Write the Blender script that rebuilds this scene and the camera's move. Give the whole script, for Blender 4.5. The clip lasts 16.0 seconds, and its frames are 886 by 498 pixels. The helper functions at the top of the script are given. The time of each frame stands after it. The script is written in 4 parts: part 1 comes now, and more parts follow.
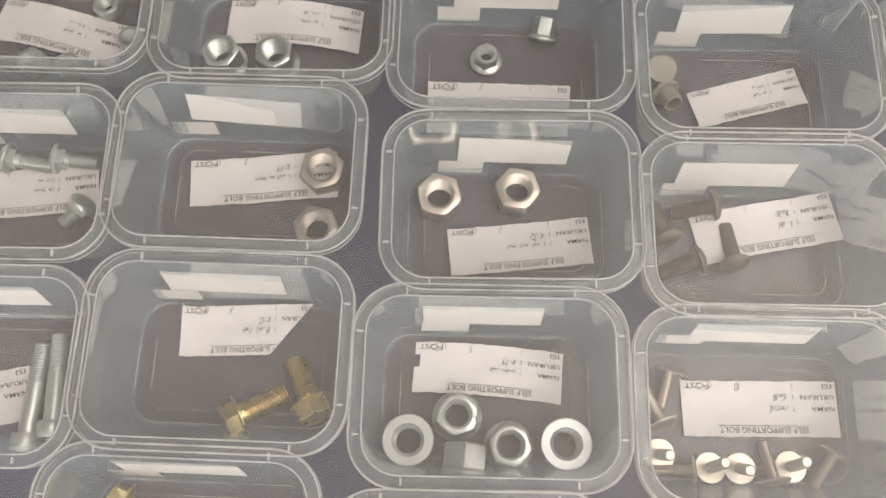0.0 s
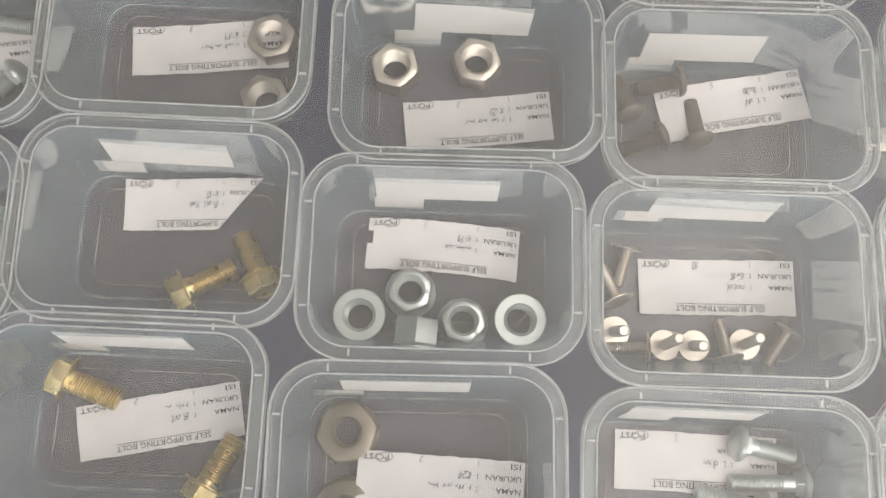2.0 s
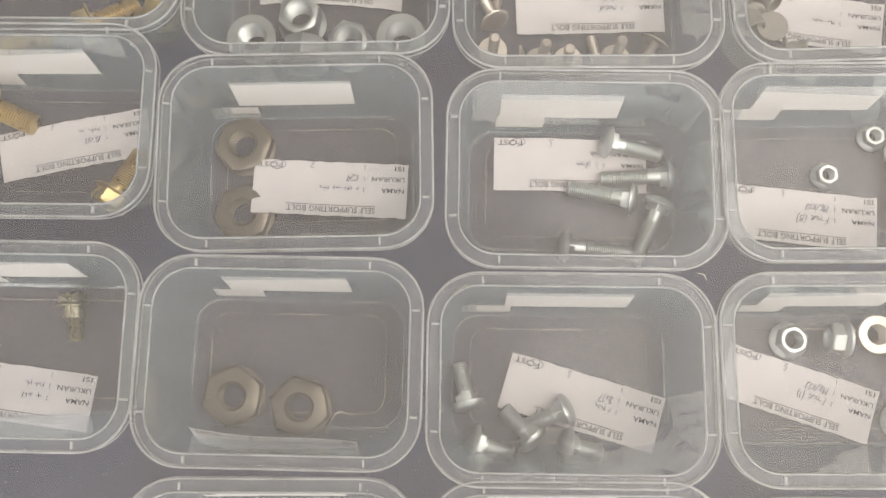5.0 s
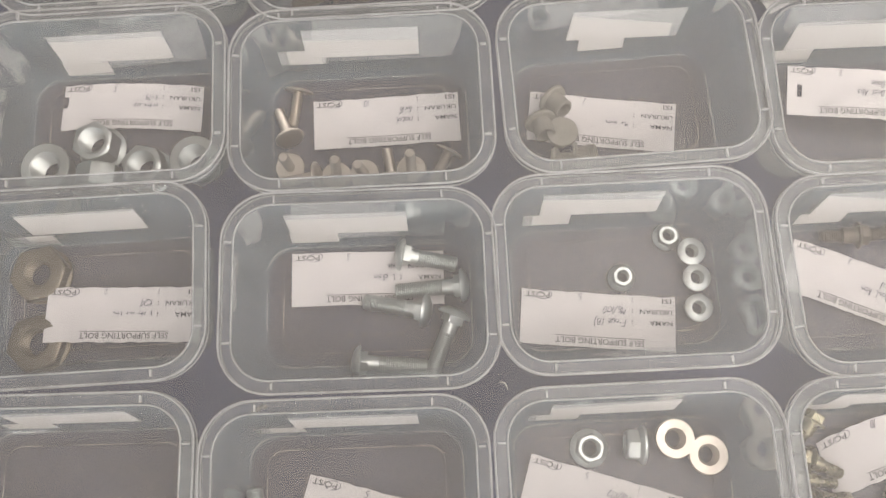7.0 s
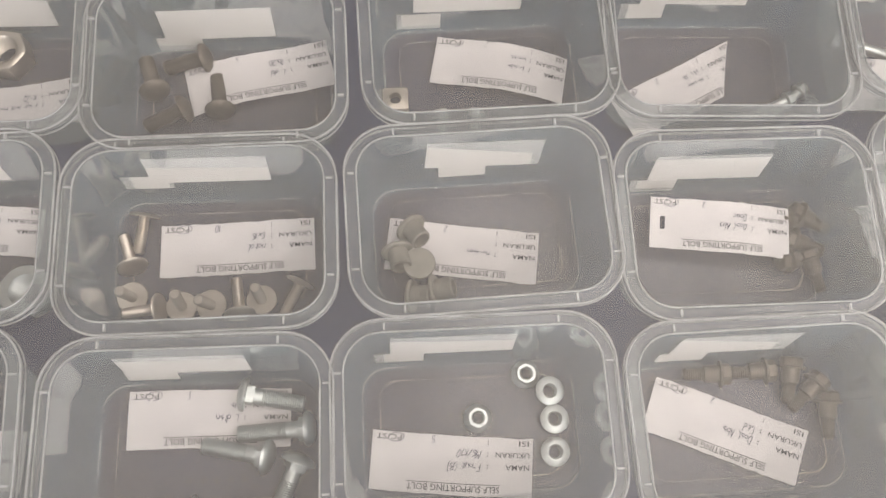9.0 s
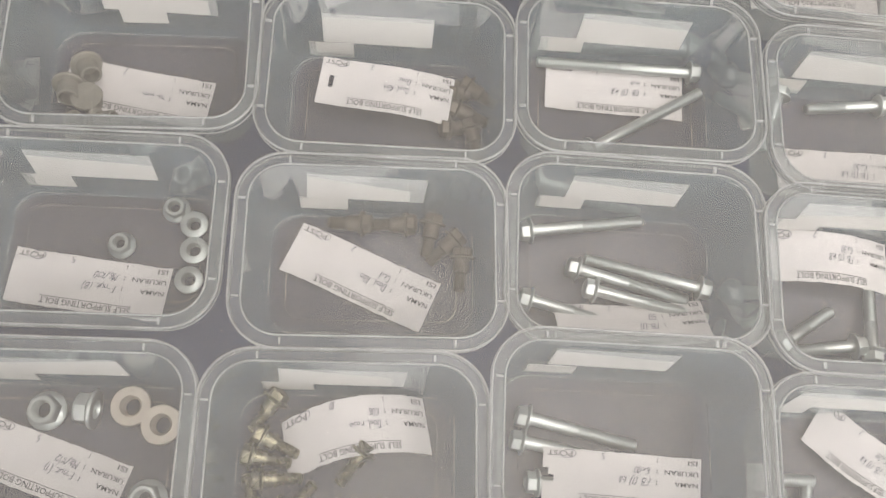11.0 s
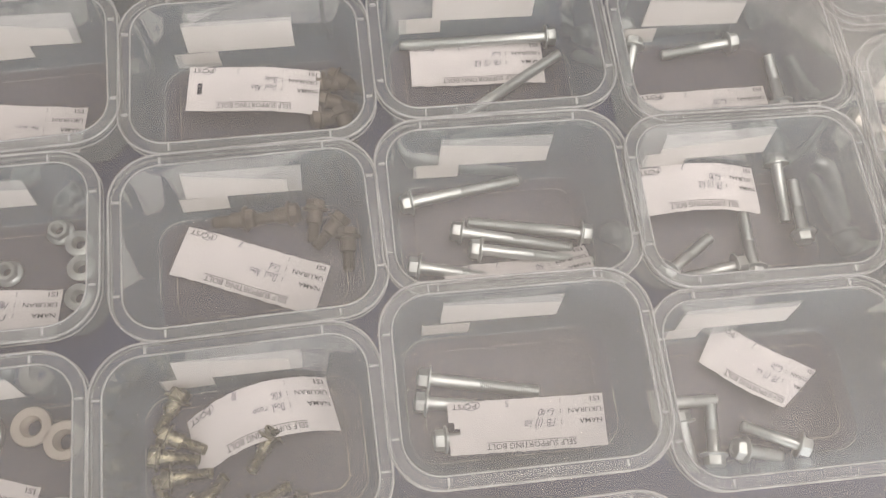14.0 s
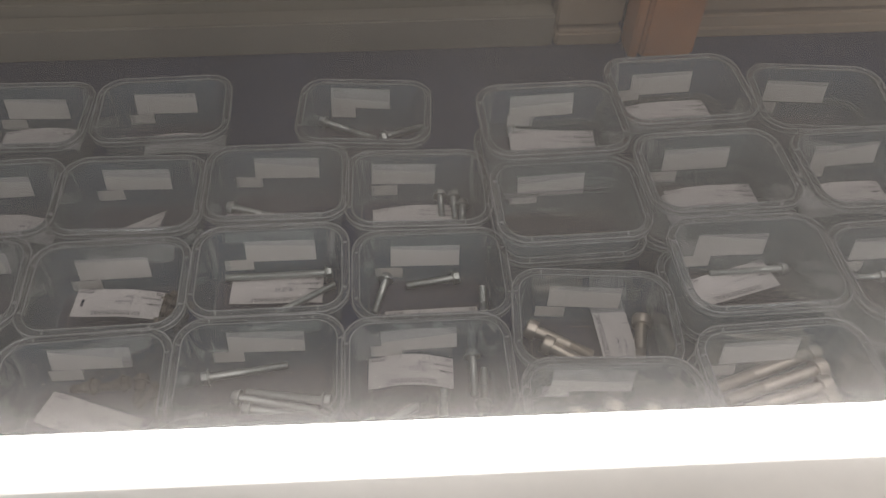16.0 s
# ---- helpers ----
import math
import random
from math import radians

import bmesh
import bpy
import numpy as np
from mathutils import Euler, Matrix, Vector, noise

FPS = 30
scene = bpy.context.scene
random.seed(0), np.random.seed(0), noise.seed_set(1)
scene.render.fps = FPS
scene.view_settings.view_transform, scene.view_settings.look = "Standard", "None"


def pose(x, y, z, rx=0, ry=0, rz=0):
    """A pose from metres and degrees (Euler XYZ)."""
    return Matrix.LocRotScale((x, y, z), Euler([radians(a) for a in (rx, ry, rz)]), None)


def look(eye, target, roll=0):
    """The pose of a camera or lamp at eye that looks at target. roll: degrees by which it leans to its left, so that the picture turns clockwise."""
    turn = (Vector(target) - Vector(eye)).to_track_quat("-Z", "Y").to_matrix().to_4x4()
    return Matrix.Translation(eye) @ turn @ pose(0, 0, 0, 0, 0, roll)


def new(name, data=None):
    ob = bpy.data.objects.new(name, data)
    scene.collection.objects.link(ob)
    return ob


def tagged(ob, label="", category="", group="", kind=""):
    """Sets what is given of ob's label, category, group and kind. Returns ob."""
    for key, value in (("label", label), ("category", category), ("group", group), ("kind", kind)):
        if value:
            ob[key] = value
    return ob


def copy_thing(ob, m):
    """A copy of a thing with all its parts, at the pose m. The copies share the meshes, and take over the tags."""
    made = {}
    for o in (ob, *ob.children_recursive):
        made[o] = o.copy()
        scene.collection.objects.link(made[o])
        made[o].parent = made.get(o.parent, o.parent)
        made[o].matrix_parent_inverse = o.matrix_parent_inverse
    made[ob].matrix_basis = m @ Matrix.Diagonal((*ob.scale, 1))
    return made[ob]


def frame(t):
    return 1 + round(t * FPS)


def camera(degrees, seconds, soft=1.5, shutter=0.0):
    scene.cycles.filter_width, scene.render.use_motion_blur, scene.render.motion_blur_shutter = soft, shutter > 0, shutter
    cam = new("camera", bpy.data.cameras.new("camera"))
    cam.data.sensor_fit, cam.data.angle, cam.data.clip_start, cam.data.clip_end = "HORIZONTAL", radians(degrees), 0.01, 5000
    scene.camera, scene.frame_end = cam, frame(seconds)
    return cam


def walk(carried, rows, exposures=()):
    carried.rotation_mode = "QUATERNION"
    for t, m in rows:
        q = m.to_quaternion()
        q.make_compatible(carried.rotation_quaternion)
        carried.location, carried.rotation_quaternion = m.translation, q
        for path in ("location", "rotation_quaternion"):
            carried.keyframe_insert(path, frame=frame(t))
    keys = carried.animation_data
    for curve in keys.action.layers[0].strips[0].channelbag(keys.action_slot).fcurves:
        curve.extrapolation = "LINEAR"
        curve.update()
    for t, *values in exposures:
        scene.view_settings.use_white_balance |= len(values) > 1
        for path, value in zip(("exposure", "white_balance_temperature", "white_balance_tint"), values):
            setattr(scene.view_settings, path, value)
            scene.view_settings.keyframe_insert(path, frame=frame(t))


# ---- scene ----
cam = camera(57.1, 16.0)
PATH = [
    (0, (0.01, 0.036, 0.408), (-0.055, 0.602, -1.509), -1.3),
    (0.5, (0.017, 0.053, 0.383), (0.032, 0.536, -1.558), 6.1),
    (1, (0.02, 0.042, 0.378), (0.039, 0.447, -1.58), 7.5),
    (1.5, (0.016, 0.029, 0.381), (0.015, 0.418, -1.581), 5.5),
    (2, (0.024, 0.02, 0.391), (0.026, 0.396, -1.574), 5.9),
    (2.5, (0.035, -0.004, 0.385), (0.059, 0.314, -1.589), 9.0),
    (3, (0.034, -0.034, 0.385), (0.063, 0.23, -1.598), 10.9),
    (3.2, (0.036, -0.041, 0.388), (0.067, 0.194, -1.597), 12.0),
    (5.3, (0.113, -0.106, 0.4), (0.067, 0.233, -1.571), -4.5),
    (5.5, (0.123, -0.105, 0.401), (0.082, 0.25, -1.567), -3.6),
    (6, (0.149, -0.102, 0.4), (0.1, 0.267, -1.565), -4.2),
    (6.5, (0.163, -0.097, 0.398), (0.116, 0.301, -1.562), -3.7),
    (7, (0.194, -0.071, 0.401), (0.163, 0.379, -1.548), -3.1),
    (7.5, (0.218, -0.055, 0.402), (0.217, 0.424, -1.54), 0.5),
    (8, (0.233, -0.042, 0.399), (0.254, 0.444, -1.541), 4.8),
    (8.5, (0.24, -0.034, 0.398), (0.262, 0.473, -1.536), 5.3),
    (9, (0.246, -0.021, 0.396), (0.309, 0.524, -1.528), 7.5),
    (9.5, (0.269, -0.031, 0.398), (0.415, 0.519, -1.519), 15.8),
    (10, (0.331, -0.054, 0.403), (0.464, 0.492, -1.517), 18.7),
    (10.2, (0.352, -0.063, 0.406), (0.478, 0.481, -1.514), 19.1),
    (12.3, (0.456, -0.132, 0.383), (0.502, 0.494, -1.516), 7.9),
    (12.5, (0.458, -0.134, 0.384), (0.502, 0.484, -1.518), 7.7),
    (13, (0.465, -0.129, 0.388), (0.517, 0.496, -1.511), 7.4),
    (13.5, (0.461, -0.126, 0.405), (0.565, 0.559, -1.472), 6.4),
    (14, (0.456, -0.134, 0.399), (0.625, 0.549, -1.473), 10.5),
    (14.5, (0.476, -0.137, 0.44), (0.603, 0.668, -1.387), 8.9),
    (14.6, (0.479, -0.145, 0.441), (0.615, 0.706, -1.364), 8.9),
    (15, (0.54, -0.155, 0.463), (0.618, 0.818, -1.282), 7.9),
    (15.5, (0.576, -0.243, 0.507), (0.653, 0.901, -1.132), 6.1),
    (16, (0.627, -0.293, 0.545), (0.714, 0.996, -0.982), 2.3),
]
walk(cam, [(t, look(eye, target, roll)) for t, eye, target, roll in PATH],
     exposures=[(0.0, 0.84, 6780, 11), (1.0, 0.85, 6480, 8), (2.0, 0.77, 6450, 8.5), (3.0, 0.74, 6380, 7), (5.5, 0.69, 6680, 11), (6.5, 0.60, 6600, 12), (9.0, 0.55, 6600, 12), (10.0, 0.54, 6500, 10), (12.5, 0.38, 6450, 9), (14.0, 0.36, 6650, 13),
                (15.0, 0.30, 6700, 14), (15.5, -0.02, 6350, 9), (15.6, -0.78, 6400, 9), (16.0, -1.08, 6500, 12)])


# ---- light, sky and exposure ----
world = bpy.data.worlds.new("sky")
scene.world = world
world.use_nodes = True
wn = world.node_tree.nodes
sky = wn.new("ShaderNodeTexSky")
sky.sky_type, sky.sun_disc = "NISHITA", False
sky.sun_elevation, sky.sun_rotation = radians(50), radians(200)
world.node_tree.links.new(sky.outputs[0], wn["Background"].inputs[0])
wn["Background"].inputs[1].default_value = 0.12


def area_light(name, m, size_x, size_y, watts, colour):
    data = bpy.data.lights.new(name, "AREA")
    data.shape, data.size, data.size_y, data.energy, data.color = "RECTANGLE", size_x, size_y, watts, colour
    ob = new(name, data)
    ob.matrix_world = m
    return ob


# added fill lamps, both unseen: behind the camera, and wide above one counter end
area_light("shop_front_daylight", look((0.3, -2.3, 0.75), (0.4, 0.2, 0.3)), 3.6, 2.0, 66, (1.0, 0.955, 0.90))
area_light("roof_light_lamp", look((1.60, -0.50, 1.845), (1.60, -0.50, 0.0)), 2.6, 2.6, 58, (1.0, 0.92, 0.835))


# ---- materials ----
def material(name):
    mat = bpy.data.materials.new(name)
    mat.use_nodes = True
    nodes, links = mat.node_tree.nodes, mat.node_tree.links
    nodes.clear()
    out = nodes.new("ShaderNodeOutputMaterial")
    return mat, nodes, links, out


def noise_ramp(nodes, links, scale, low, high, detail=4.0, coord="Object"):
    tc = nodes.new("ShaderNodeTexCoord")
    tex = nodes.new("ShaderNodeTexNoise")
    tex.inputs["Scale"].default_value, tex.inputs["Detail"].default_value = scale, detail
    links.new(tc.outputs[coord], tex.inputs["Vector"])
    mr = nodes.new("ShaderNodeMapRange")
    mr.inputs["From Min"].default_value, mr.inputs["From Max"].default_value = 0.3, 0.7
    mr.inputs["To Min"].default_value, mr.inputs["To Max"].default_value = low, high
    links.new(tex.outputs["Fac"], mr.inputs["Value"])
    return tex, mr


def surface(name, dark, light, scale, rough=(0.4, 0.6), metal=0.0, bump=0.1, bump_scale=None, fine=None, distance=0.0004, coord="Object"):
    """A two-scale surface: broad mottling between two colours, fine grain in the roughness and relief."""
    mat, nodes, links, out = material(name)
    p = nodes.new("ShaderNodeBsdfPrincipled")
    links.new(p.outputs[0], out.inputs[0])
    tex, mr = noise_ramp(nodes, links, scale, 0.0, 1.0, 5.0, coord)
    mix = nodes.new("ShaderNodeMix")
    mix.data_type = "RGBA"
    mix.inputs[6].default_value, mix.inputs[7].default_value = (*dark, 1), (*light, 1)
    links.new(mr.outputs[0], mix.inputs[0])
    links.new(mix.outputs[2], p.inputs["Base Color"])
    tex2, mr2 = noise_ramp(nodes, links, fine or scale * 9, rough[0], rough[1], 3.0, coord)
    links.new(mr2.outputs[0], p.inputs["Roughness"])
    p.inputs["Metallic"].default_value = metal
    if bump:
        b = nodes.new("ShaderNodeBump")
        b.inputs["Strength"].default_value, b.inputs["Distance"].default_value = bump, distance
        links.new(tex2.outputs["Fac"], b.inputs["Height"])
        links.new(b.outputs[0], p.inputs["Normal"])
    return mat


def clear_plastic(name, milk, tint, rough, gloss=1.0, scale=60.0, edge_bloom=None, wave=0.0):
    """Thin translucent polypropylene: mostly clear, a milky scatter that varies, and a soft gloss."""
    mat, nodes, links, out = material(name)
    clear = nodes.new("ShaderNodeBsdfTransparent")
    clear.inputs[0].default_value = (0.965, 0.97, 0.975, 1)
    milkd = nodes.new("ShaderNodeBsdfDiffuse")
    milkd.inputs[0].default_value = (*tint, 1)
    trans = nodes.new("ShaderNodeBsdfTranslucent")
    trans.inputs[0].default_value = (*tint, 1)
    both = nodes.new("ShaderNodeMixShader")
    both.inputs[0].default_value = 0.5
    links.new(milkd.outputs[0], both.inputs[1])
    links.new(trans.outputs[0], both.inputs[2])
    tex, mr = noise_ramp(nodes, links, scale, milk * 0.75, milk * 1.3)
    amount = mr.outputs[0]
    if edge_bloom:  # lamp bloom put in as extra haze along one edge: from y, to y, amount
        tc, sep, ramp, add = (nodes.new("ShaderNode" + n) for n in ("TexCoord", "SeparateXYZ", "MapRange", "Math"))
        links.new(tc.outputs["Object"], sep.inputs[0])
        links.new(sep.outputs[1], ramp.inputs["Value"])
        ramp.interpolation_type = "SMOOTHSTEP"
        ramp.inputs["From Min"].default_value, ramp.inputs["From Max"].default_value = edge_bloom[0], edge_bloom[1]
        ramp.inputs["To Min"].default_value, ramp.inputs["To Max"].default_value = edge_bloom[2], 0.0
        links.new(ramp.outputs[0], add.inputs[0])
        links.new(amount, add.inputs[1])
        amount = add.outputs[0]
        # veil of glare put into the colour: weaker haze towards the sheet's back
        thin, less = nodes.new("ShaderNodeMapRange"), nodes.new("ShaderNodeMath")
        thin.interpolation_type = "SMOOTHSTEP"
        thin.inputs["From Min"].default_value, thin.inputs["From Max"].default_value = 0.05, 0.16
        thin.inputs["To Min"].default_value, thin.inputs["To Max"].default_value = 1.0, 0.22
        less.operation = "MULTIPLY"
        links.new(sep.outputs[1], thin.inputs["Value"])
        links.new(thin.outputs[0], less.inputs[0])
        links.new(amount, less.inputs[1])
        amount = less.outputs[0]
    m1 = nodes.new("ShaderNodeMixShader")
    links.new(amount, m1.inputs[0])
    links.new(clear.outputs[0], m1.inputs[1])
    links.new(both.outputs[0], m1.inputs[2])
    g = nodes.new("ShaderNodeBsdfGlossy")
    g.inputs["Roughness"].default_value = rough
    if wave:  # the slight unevenness of moulded sheet
        b = nodes.new("ShaderNodeBump")
        b.inputs["Strength"].default_value, b.inputs["Distance"].default_value = wave, 0.0006
        links.new(tex.outputs["Fac"], b.inputs["Height"])
        links.new(b.outputs[0], g.inputs["Normal"])
    fr = nodes.new("ShaderNodeFresnel")
    fr.inputs[0].default_value = 1.45
    sc = nodes.new("ShaderNodeMath")
    sc.operation = "MULTIPLY"
    sc.inputs[1].default_value = gloss
    links.new(fr.outputs[0], sc.inputs[0])
    m2 = nodes.new("ShaderNodeMixShader")
    links.new(sc.outputs[0], m2.inputs[0])
    links.new(m1.outputs[0], m2.inputs[1])
    links.new(g.outputs[0], m2.inputs[2])
    links.new(m2.outputs[0], out.inputs[0])
    return mat


# One plastic; cool light through walls and warm floor reflection are tinted in.
PLASTIC = clear_plastic("milky_polypropylene", 0.16, (0.73, 0.885, 0.925), 0.05, 0.26, wave=0.12)
BASE = clear_plastic("thin_warm_cast_polypropylene", 0.09, (0.90, 0.815, 0.78), 0.10, 0.35, wave=0.1)
RIM = clear_plastic("thick_polypropylene_rim", 0.12, (0.84, 0.90, 0.92), 0.07, 0.7)
BEAD = clear_plastic("white_edge_of_polypropylene", 0.42, (0.90, 0.91, 0.92), 0.20, 0.7)
RIDGE = clear_plastic("moulded_polypropylene_line", 0.28, (0.88, 0.88, 0.88), 0.15, 1.0)
MARK = clear_plastic("faint_moulded_mark", 0.12, (0.88, 0.88, 0.88), 0.2, 0.6)
# Dust, plus painted lamp bloom at the front and haze fading backwards.
GLASS = clear_plastic("dusty_glass_painted_haze", 0.088, (0.89, 0.85, 0.815), 0.26, 0.32, 5.0, (-0.173, -0.135, 0.14))
PAPER = surface("white_paper", (0.56, 0.535, 0.54), (0.63, 0.605, 0.605), 70, (0.7, 0.85), bump=0.15)
STICKER = surface("white_sticker_paper", (0.57, 0.55, 0.525), (0.64, 0.62, 0.595), 50, (0.55, 0.7), bump=0.1)
INK = surface("black_print", (0.015, 0.015, 0.018), (0.035, 0.035, 0.04), 400, (0.6, 0.8), bump=0)
PEN = surface("ballpoint_ink", (0.05, 0.05, 0.07), (0.11, 0.11, 0.14), 400, (0.6, 0.8), bump=0)
ZINC = surface("bright_zinc_plating", (0.45, 0.48, 0.475), (0.59, 0.62, 0.61), 45, (0.31, 0.45), 1.0, 0.06, fine=260)
NICKEL = surface("satin_nickel", (0.47, 0.425, 0.375), (0.59, 0.54, 0.48), 45, (0.32, 0.46), 1.0, 0.06, fine=260)
GOLD = surface("yellow_passivated_zinc", (0.50, 0.385, 0.18), (0.72, 0.58, 0.30), 45, (0.24, 0.38), 1.0, 0.06, fine=260)
BRONZE = surface("olive_passivated_zinc", (0.17, 0.158, 0.112), (0.28, 0.262, 0.19), 45, (0.20, 0.34), 1.0, 0.06, fine=260)
BROWN = surface("oily_brown_steel", (0.115, 0.10, 0.077), (0.19, 0.165, 0.13), 45, (0.30, 0.45), 0.85, 0.0, fine=110)
DARK = surface("dark_oxide_steel", (0.08, 0.068, 0.055), (0.16, 0.136, 0.112), 150, (0.4, 0.65), 0.7, 0.2)
RUBBER = surface("dull_grey_metal", (0.20, 0.19, 0.165), (0.30, 0.285, 0.25), 140, (0.5, 0.7), 0.5, 0.2)
TABLE = surface("navy_table_covering", (0.011, 0.018, 0.050), (0.022, 0.033, 0.085), 9, (0.75, 0.9), bump=0, fine=60)
WALL = surface("painted_plaster", (0.66, 0.65, 0.62), (0.74, 0.73, 0.70), 2.5, (0.7, 0.9), bump=0.2, fine=90)
# Unseen back wall, darkened so that the glass reflects less.
DARK_WALL = surface("darkened_back_wall", (0.045, 0.036, 0.028), (0.08, 0.066, 0.053), 2.5, (0.6, 0.8), bump=0.2, fine=90)
FLOOR = surface("grey_floor", (0.25, 0.24, 0.23), (0.36, 0.35, 0.33), 2.0, (0.4, 0.6), bump=0.1, fine=40)
RAIL = surface("dull_aluminium_rail", (0.20, 0.185, 0.145), (0.29, 0.265, 0.21), 6, (0.45, 0.65), 0.2, 0.1, fine=200)
GREEN = surface("dark_green_panel", (0.018, 0.021, 0.014), (0.038, 0.040, 0.027), 5, (0.4, 0.6), bump=0.1, fine=120)
WOOD = surface("orange_brown_wood", (0.36, 0.15, 0.06), (0.54, 0.24, 0.10), 14, (0.45, 0.65), bump=0.2, fine=160)
CREAM = surface("cream_laminate", (0.30, 0.23, 0.165), (0.41, 0.325, 0.235), 5, (0.4, 0.55), bump=0.1, fine=120)
LEDGE = surface("brushed_aluminium", (0.56, 0.55, 0.53), (0.68, 0.67, 0.65), 8, (0.35, 0.55), 0.3, 0.1, fine=220)

LAMP, ln, ll, lo = material("led_strip_diffuser")
le = ln.new("ShaderNodeEmission")
le.inputs[0].default_value, le.inputs[1].default_value = (1.0, 0.985, 0.96, 1), 9.0
ll.new(le.outputs[0], lo.inputs[0])


# ---- mesh helpers ----
def mesh_of(name, bm, mat, smooth=True, angle=35):
    bmesh.ops.recalc_face_normals(bm, faces=bm.faces)
    me = bpy.data.meshes.new(name)
    if smooth:
        for f in bm.faces:
            f.smooth = True
        for e in bm.edges:
            if len(e.link_faces) == 2 and e.calc_face_angle(0) > radians(angle):
                e.smooth = False
    bm.to_mesh(me)
    bm.free()
    me.materials.append(mat)
    return me


def part(name, bm, mat, parent=None, label="", smooth=True):
    me = bm if isinstance(bm, bpy.types.Mesh) else mesh_of(name, bm, mat, smooth)
    ob = new(name, me)
    if parent:
        ob.parent = parent
    if label:
        ob["label"] = label
    return ob


def loft(rings, close=False, cap_start=False, cap_end=False, bm=None):
    bm = bm or bmesh.new()
    made = [[bm.verts.new(p) for p in r] for r in rings]
    pairs = list(zip(made, made[1:])) + ([(made[-1], made[0])] if close else [])
    for a, b in pairs:
        n = len(a)
        for i in range(n):
            bm.faces.new((a[i], a[(i + 1) % n], b[(i + 1) % n], b[i]))
    if cap_start:
        bm.faces.new(made[0][::-1])
    if cap_end:
        bm.faces.new(made[-1])
    return bm


def box_bm(x0, x1, y0, y1, z0, z1, bevel=0.0, bm=None):
    fresh = bm is None
    bm = bm or bmesh.new()
    v = [bm.verts.new((x, y, z)) for z in (z0, z1) for y in (y0, y1) for x in (x0, x1)]
    for f in ((0, 2, 3, 1), (4, 5, 7, 6), (0, 1, 5, 4), (2, 6, 7, 3), (0, 4, 6, 2), (1, 3, 7, 5)):
        bm.faces.new([v[i] for i in f])
    if bevel and fresh:
        bmesh.ops.bevel(bm, geom=bm.edges[:], offset=bevel, segments=2, affect="EDGES")
    return bm


def rounded(w, d, r, z, n=7):
    """A rounded rectangle as one ring of points."""
    pts = []
    for cx, cy, a0 in ((w / 2 - r, d / 2 - r, 0), (-w / 2 + r, d / 2 - r, 90), (-w / 2 + r, -d / 2 + r, 180), (w / 2 - r, -d / 2 + r, 270)):
        for i in range(n):
            a = radians(a0 + 90 * i / (n - 1))
            pts.append((cx + r * math.cos(a), cy + r * math.sin(a), z))
    return pts


def circle(r, z, n=24):
    return [(r * math.cos(2 * math.pi * i / n), r * math.sin(2 * math.pi * i / n), z) for i in range(n)]


def hexring(af, z, n=24, round_to=1.0):
    """A hexagon of that width across flats, its corners cut back to round_to of their radius."""
    pts = []
    for i in range(n):
        a = 2 * math.pi * i / n
        b = (a % (math.pi / 3)) - math.pi / 6
        r = min(af / 2 / math.cos(b), af / 2 / math.cos(math.pi / 6) * round_to)
        pts.append((r * math.cos(a), r * math.sin(a), z))
    return pts


# ---- the counter: table top, glass, front light bar, back rail ----
ROW = pose(0, 0, 0, 0, 0, 2.9)

table = tagged(part("table_top", box_bm(-2.2, 3.0, -0.20, 0.468, -0.03, 0.0, 0.004), TABLE), "dark navy covered display table top", "table", kind="structure")
table.matrix_world = ROW
glass = tagged(part("counter_glass", box_bm(-2.2, 3.0, -0.172, 0.47, 0.290, 0.296), GLASS, smooth=False), "dusty sheet of counter glass with painted haze", "glass", kind="structure")
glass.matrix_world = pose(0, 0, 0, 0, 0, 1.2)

bar = tagged(new("light_bar"), "bright white light bar along the glass edge", "lamp")
bar.matrix_world = pose(0, 0, 0, 0, 0, 1.2)
part("diffuser", box_bm(-2.1, 2.9, -0.1845, -0.1735, 0.2785, 0.3010, 0.002), LAMP, bar, "glowing white diffuser", smooth=False)
part("housing", box_bm(-2.1, 2.9, -0.1860, -0.1735, 0.268, 0.2775, 0.001), LEDGE, bar, smooth=False)
ledge = tagged(part("front_ledge", box_bm(-2.2, 3.0, -0.228, -0.1875, 0.272, 0.294, 0.004), LEDGE), "pale metal front edge of the counter", "ledge", kind="structure")
ledge.matrix_world = pose(0, 0, 0, 0, 0, 1.2)
# Unseen pane, clear so the front fill reaches the near boxes.
pane = tagged(part("counter_front_glass", box_bm(-2.2, 3.0, -0.226, -0.221, -0.03, 0.272), GLASS, smooth=False), "added unseen front pane that lets light in", "glass", kind="structure")
pane.matrix_world = pose(0, 0, 0, 0, 0, 1.2)
front = tagged(part("counter_front", box_bm(-2.2, 3.0, -0.228, -0.212, -0.9, -0.034), LEDGE), "pale metal counter front panel", "counter", kind="structure")
front.matrix_world = pose(0, 0, 0, 0, 0, 1.2)

BACK = pose(0, 0, 0, 0, 0, 2.9)
rail = tagged(part("back_rail", box_bm(-2.2, 0.812, 0.4195, 0.445, 0.001, 0.040, 0.002), RAIL), "dull grey metal rail behind the table", "rail", kind="structure")
rail.matrix_world = BACK
lip = tagged(part("back_rail_lip", box_bm(-2.2, 0.812, 0.447, 0.462, 0.001, 0.052, 0.002), RAIL), "narrow metal lip behind the rail", "rail", kind="structure")
lip.matrix_world = BACK
panel = tagged(part("back_panel", box_bm(-2.2, 3.0, 0.470, 0.485, -0.9, 0.285, 0.002), GREEN), "dark green panel closing the case", "panel", kind="structure")
panel.matrix_world = BACK
post = tagged(new("wooden_post"), "orange-brown wooden post at the back of the table", "post")
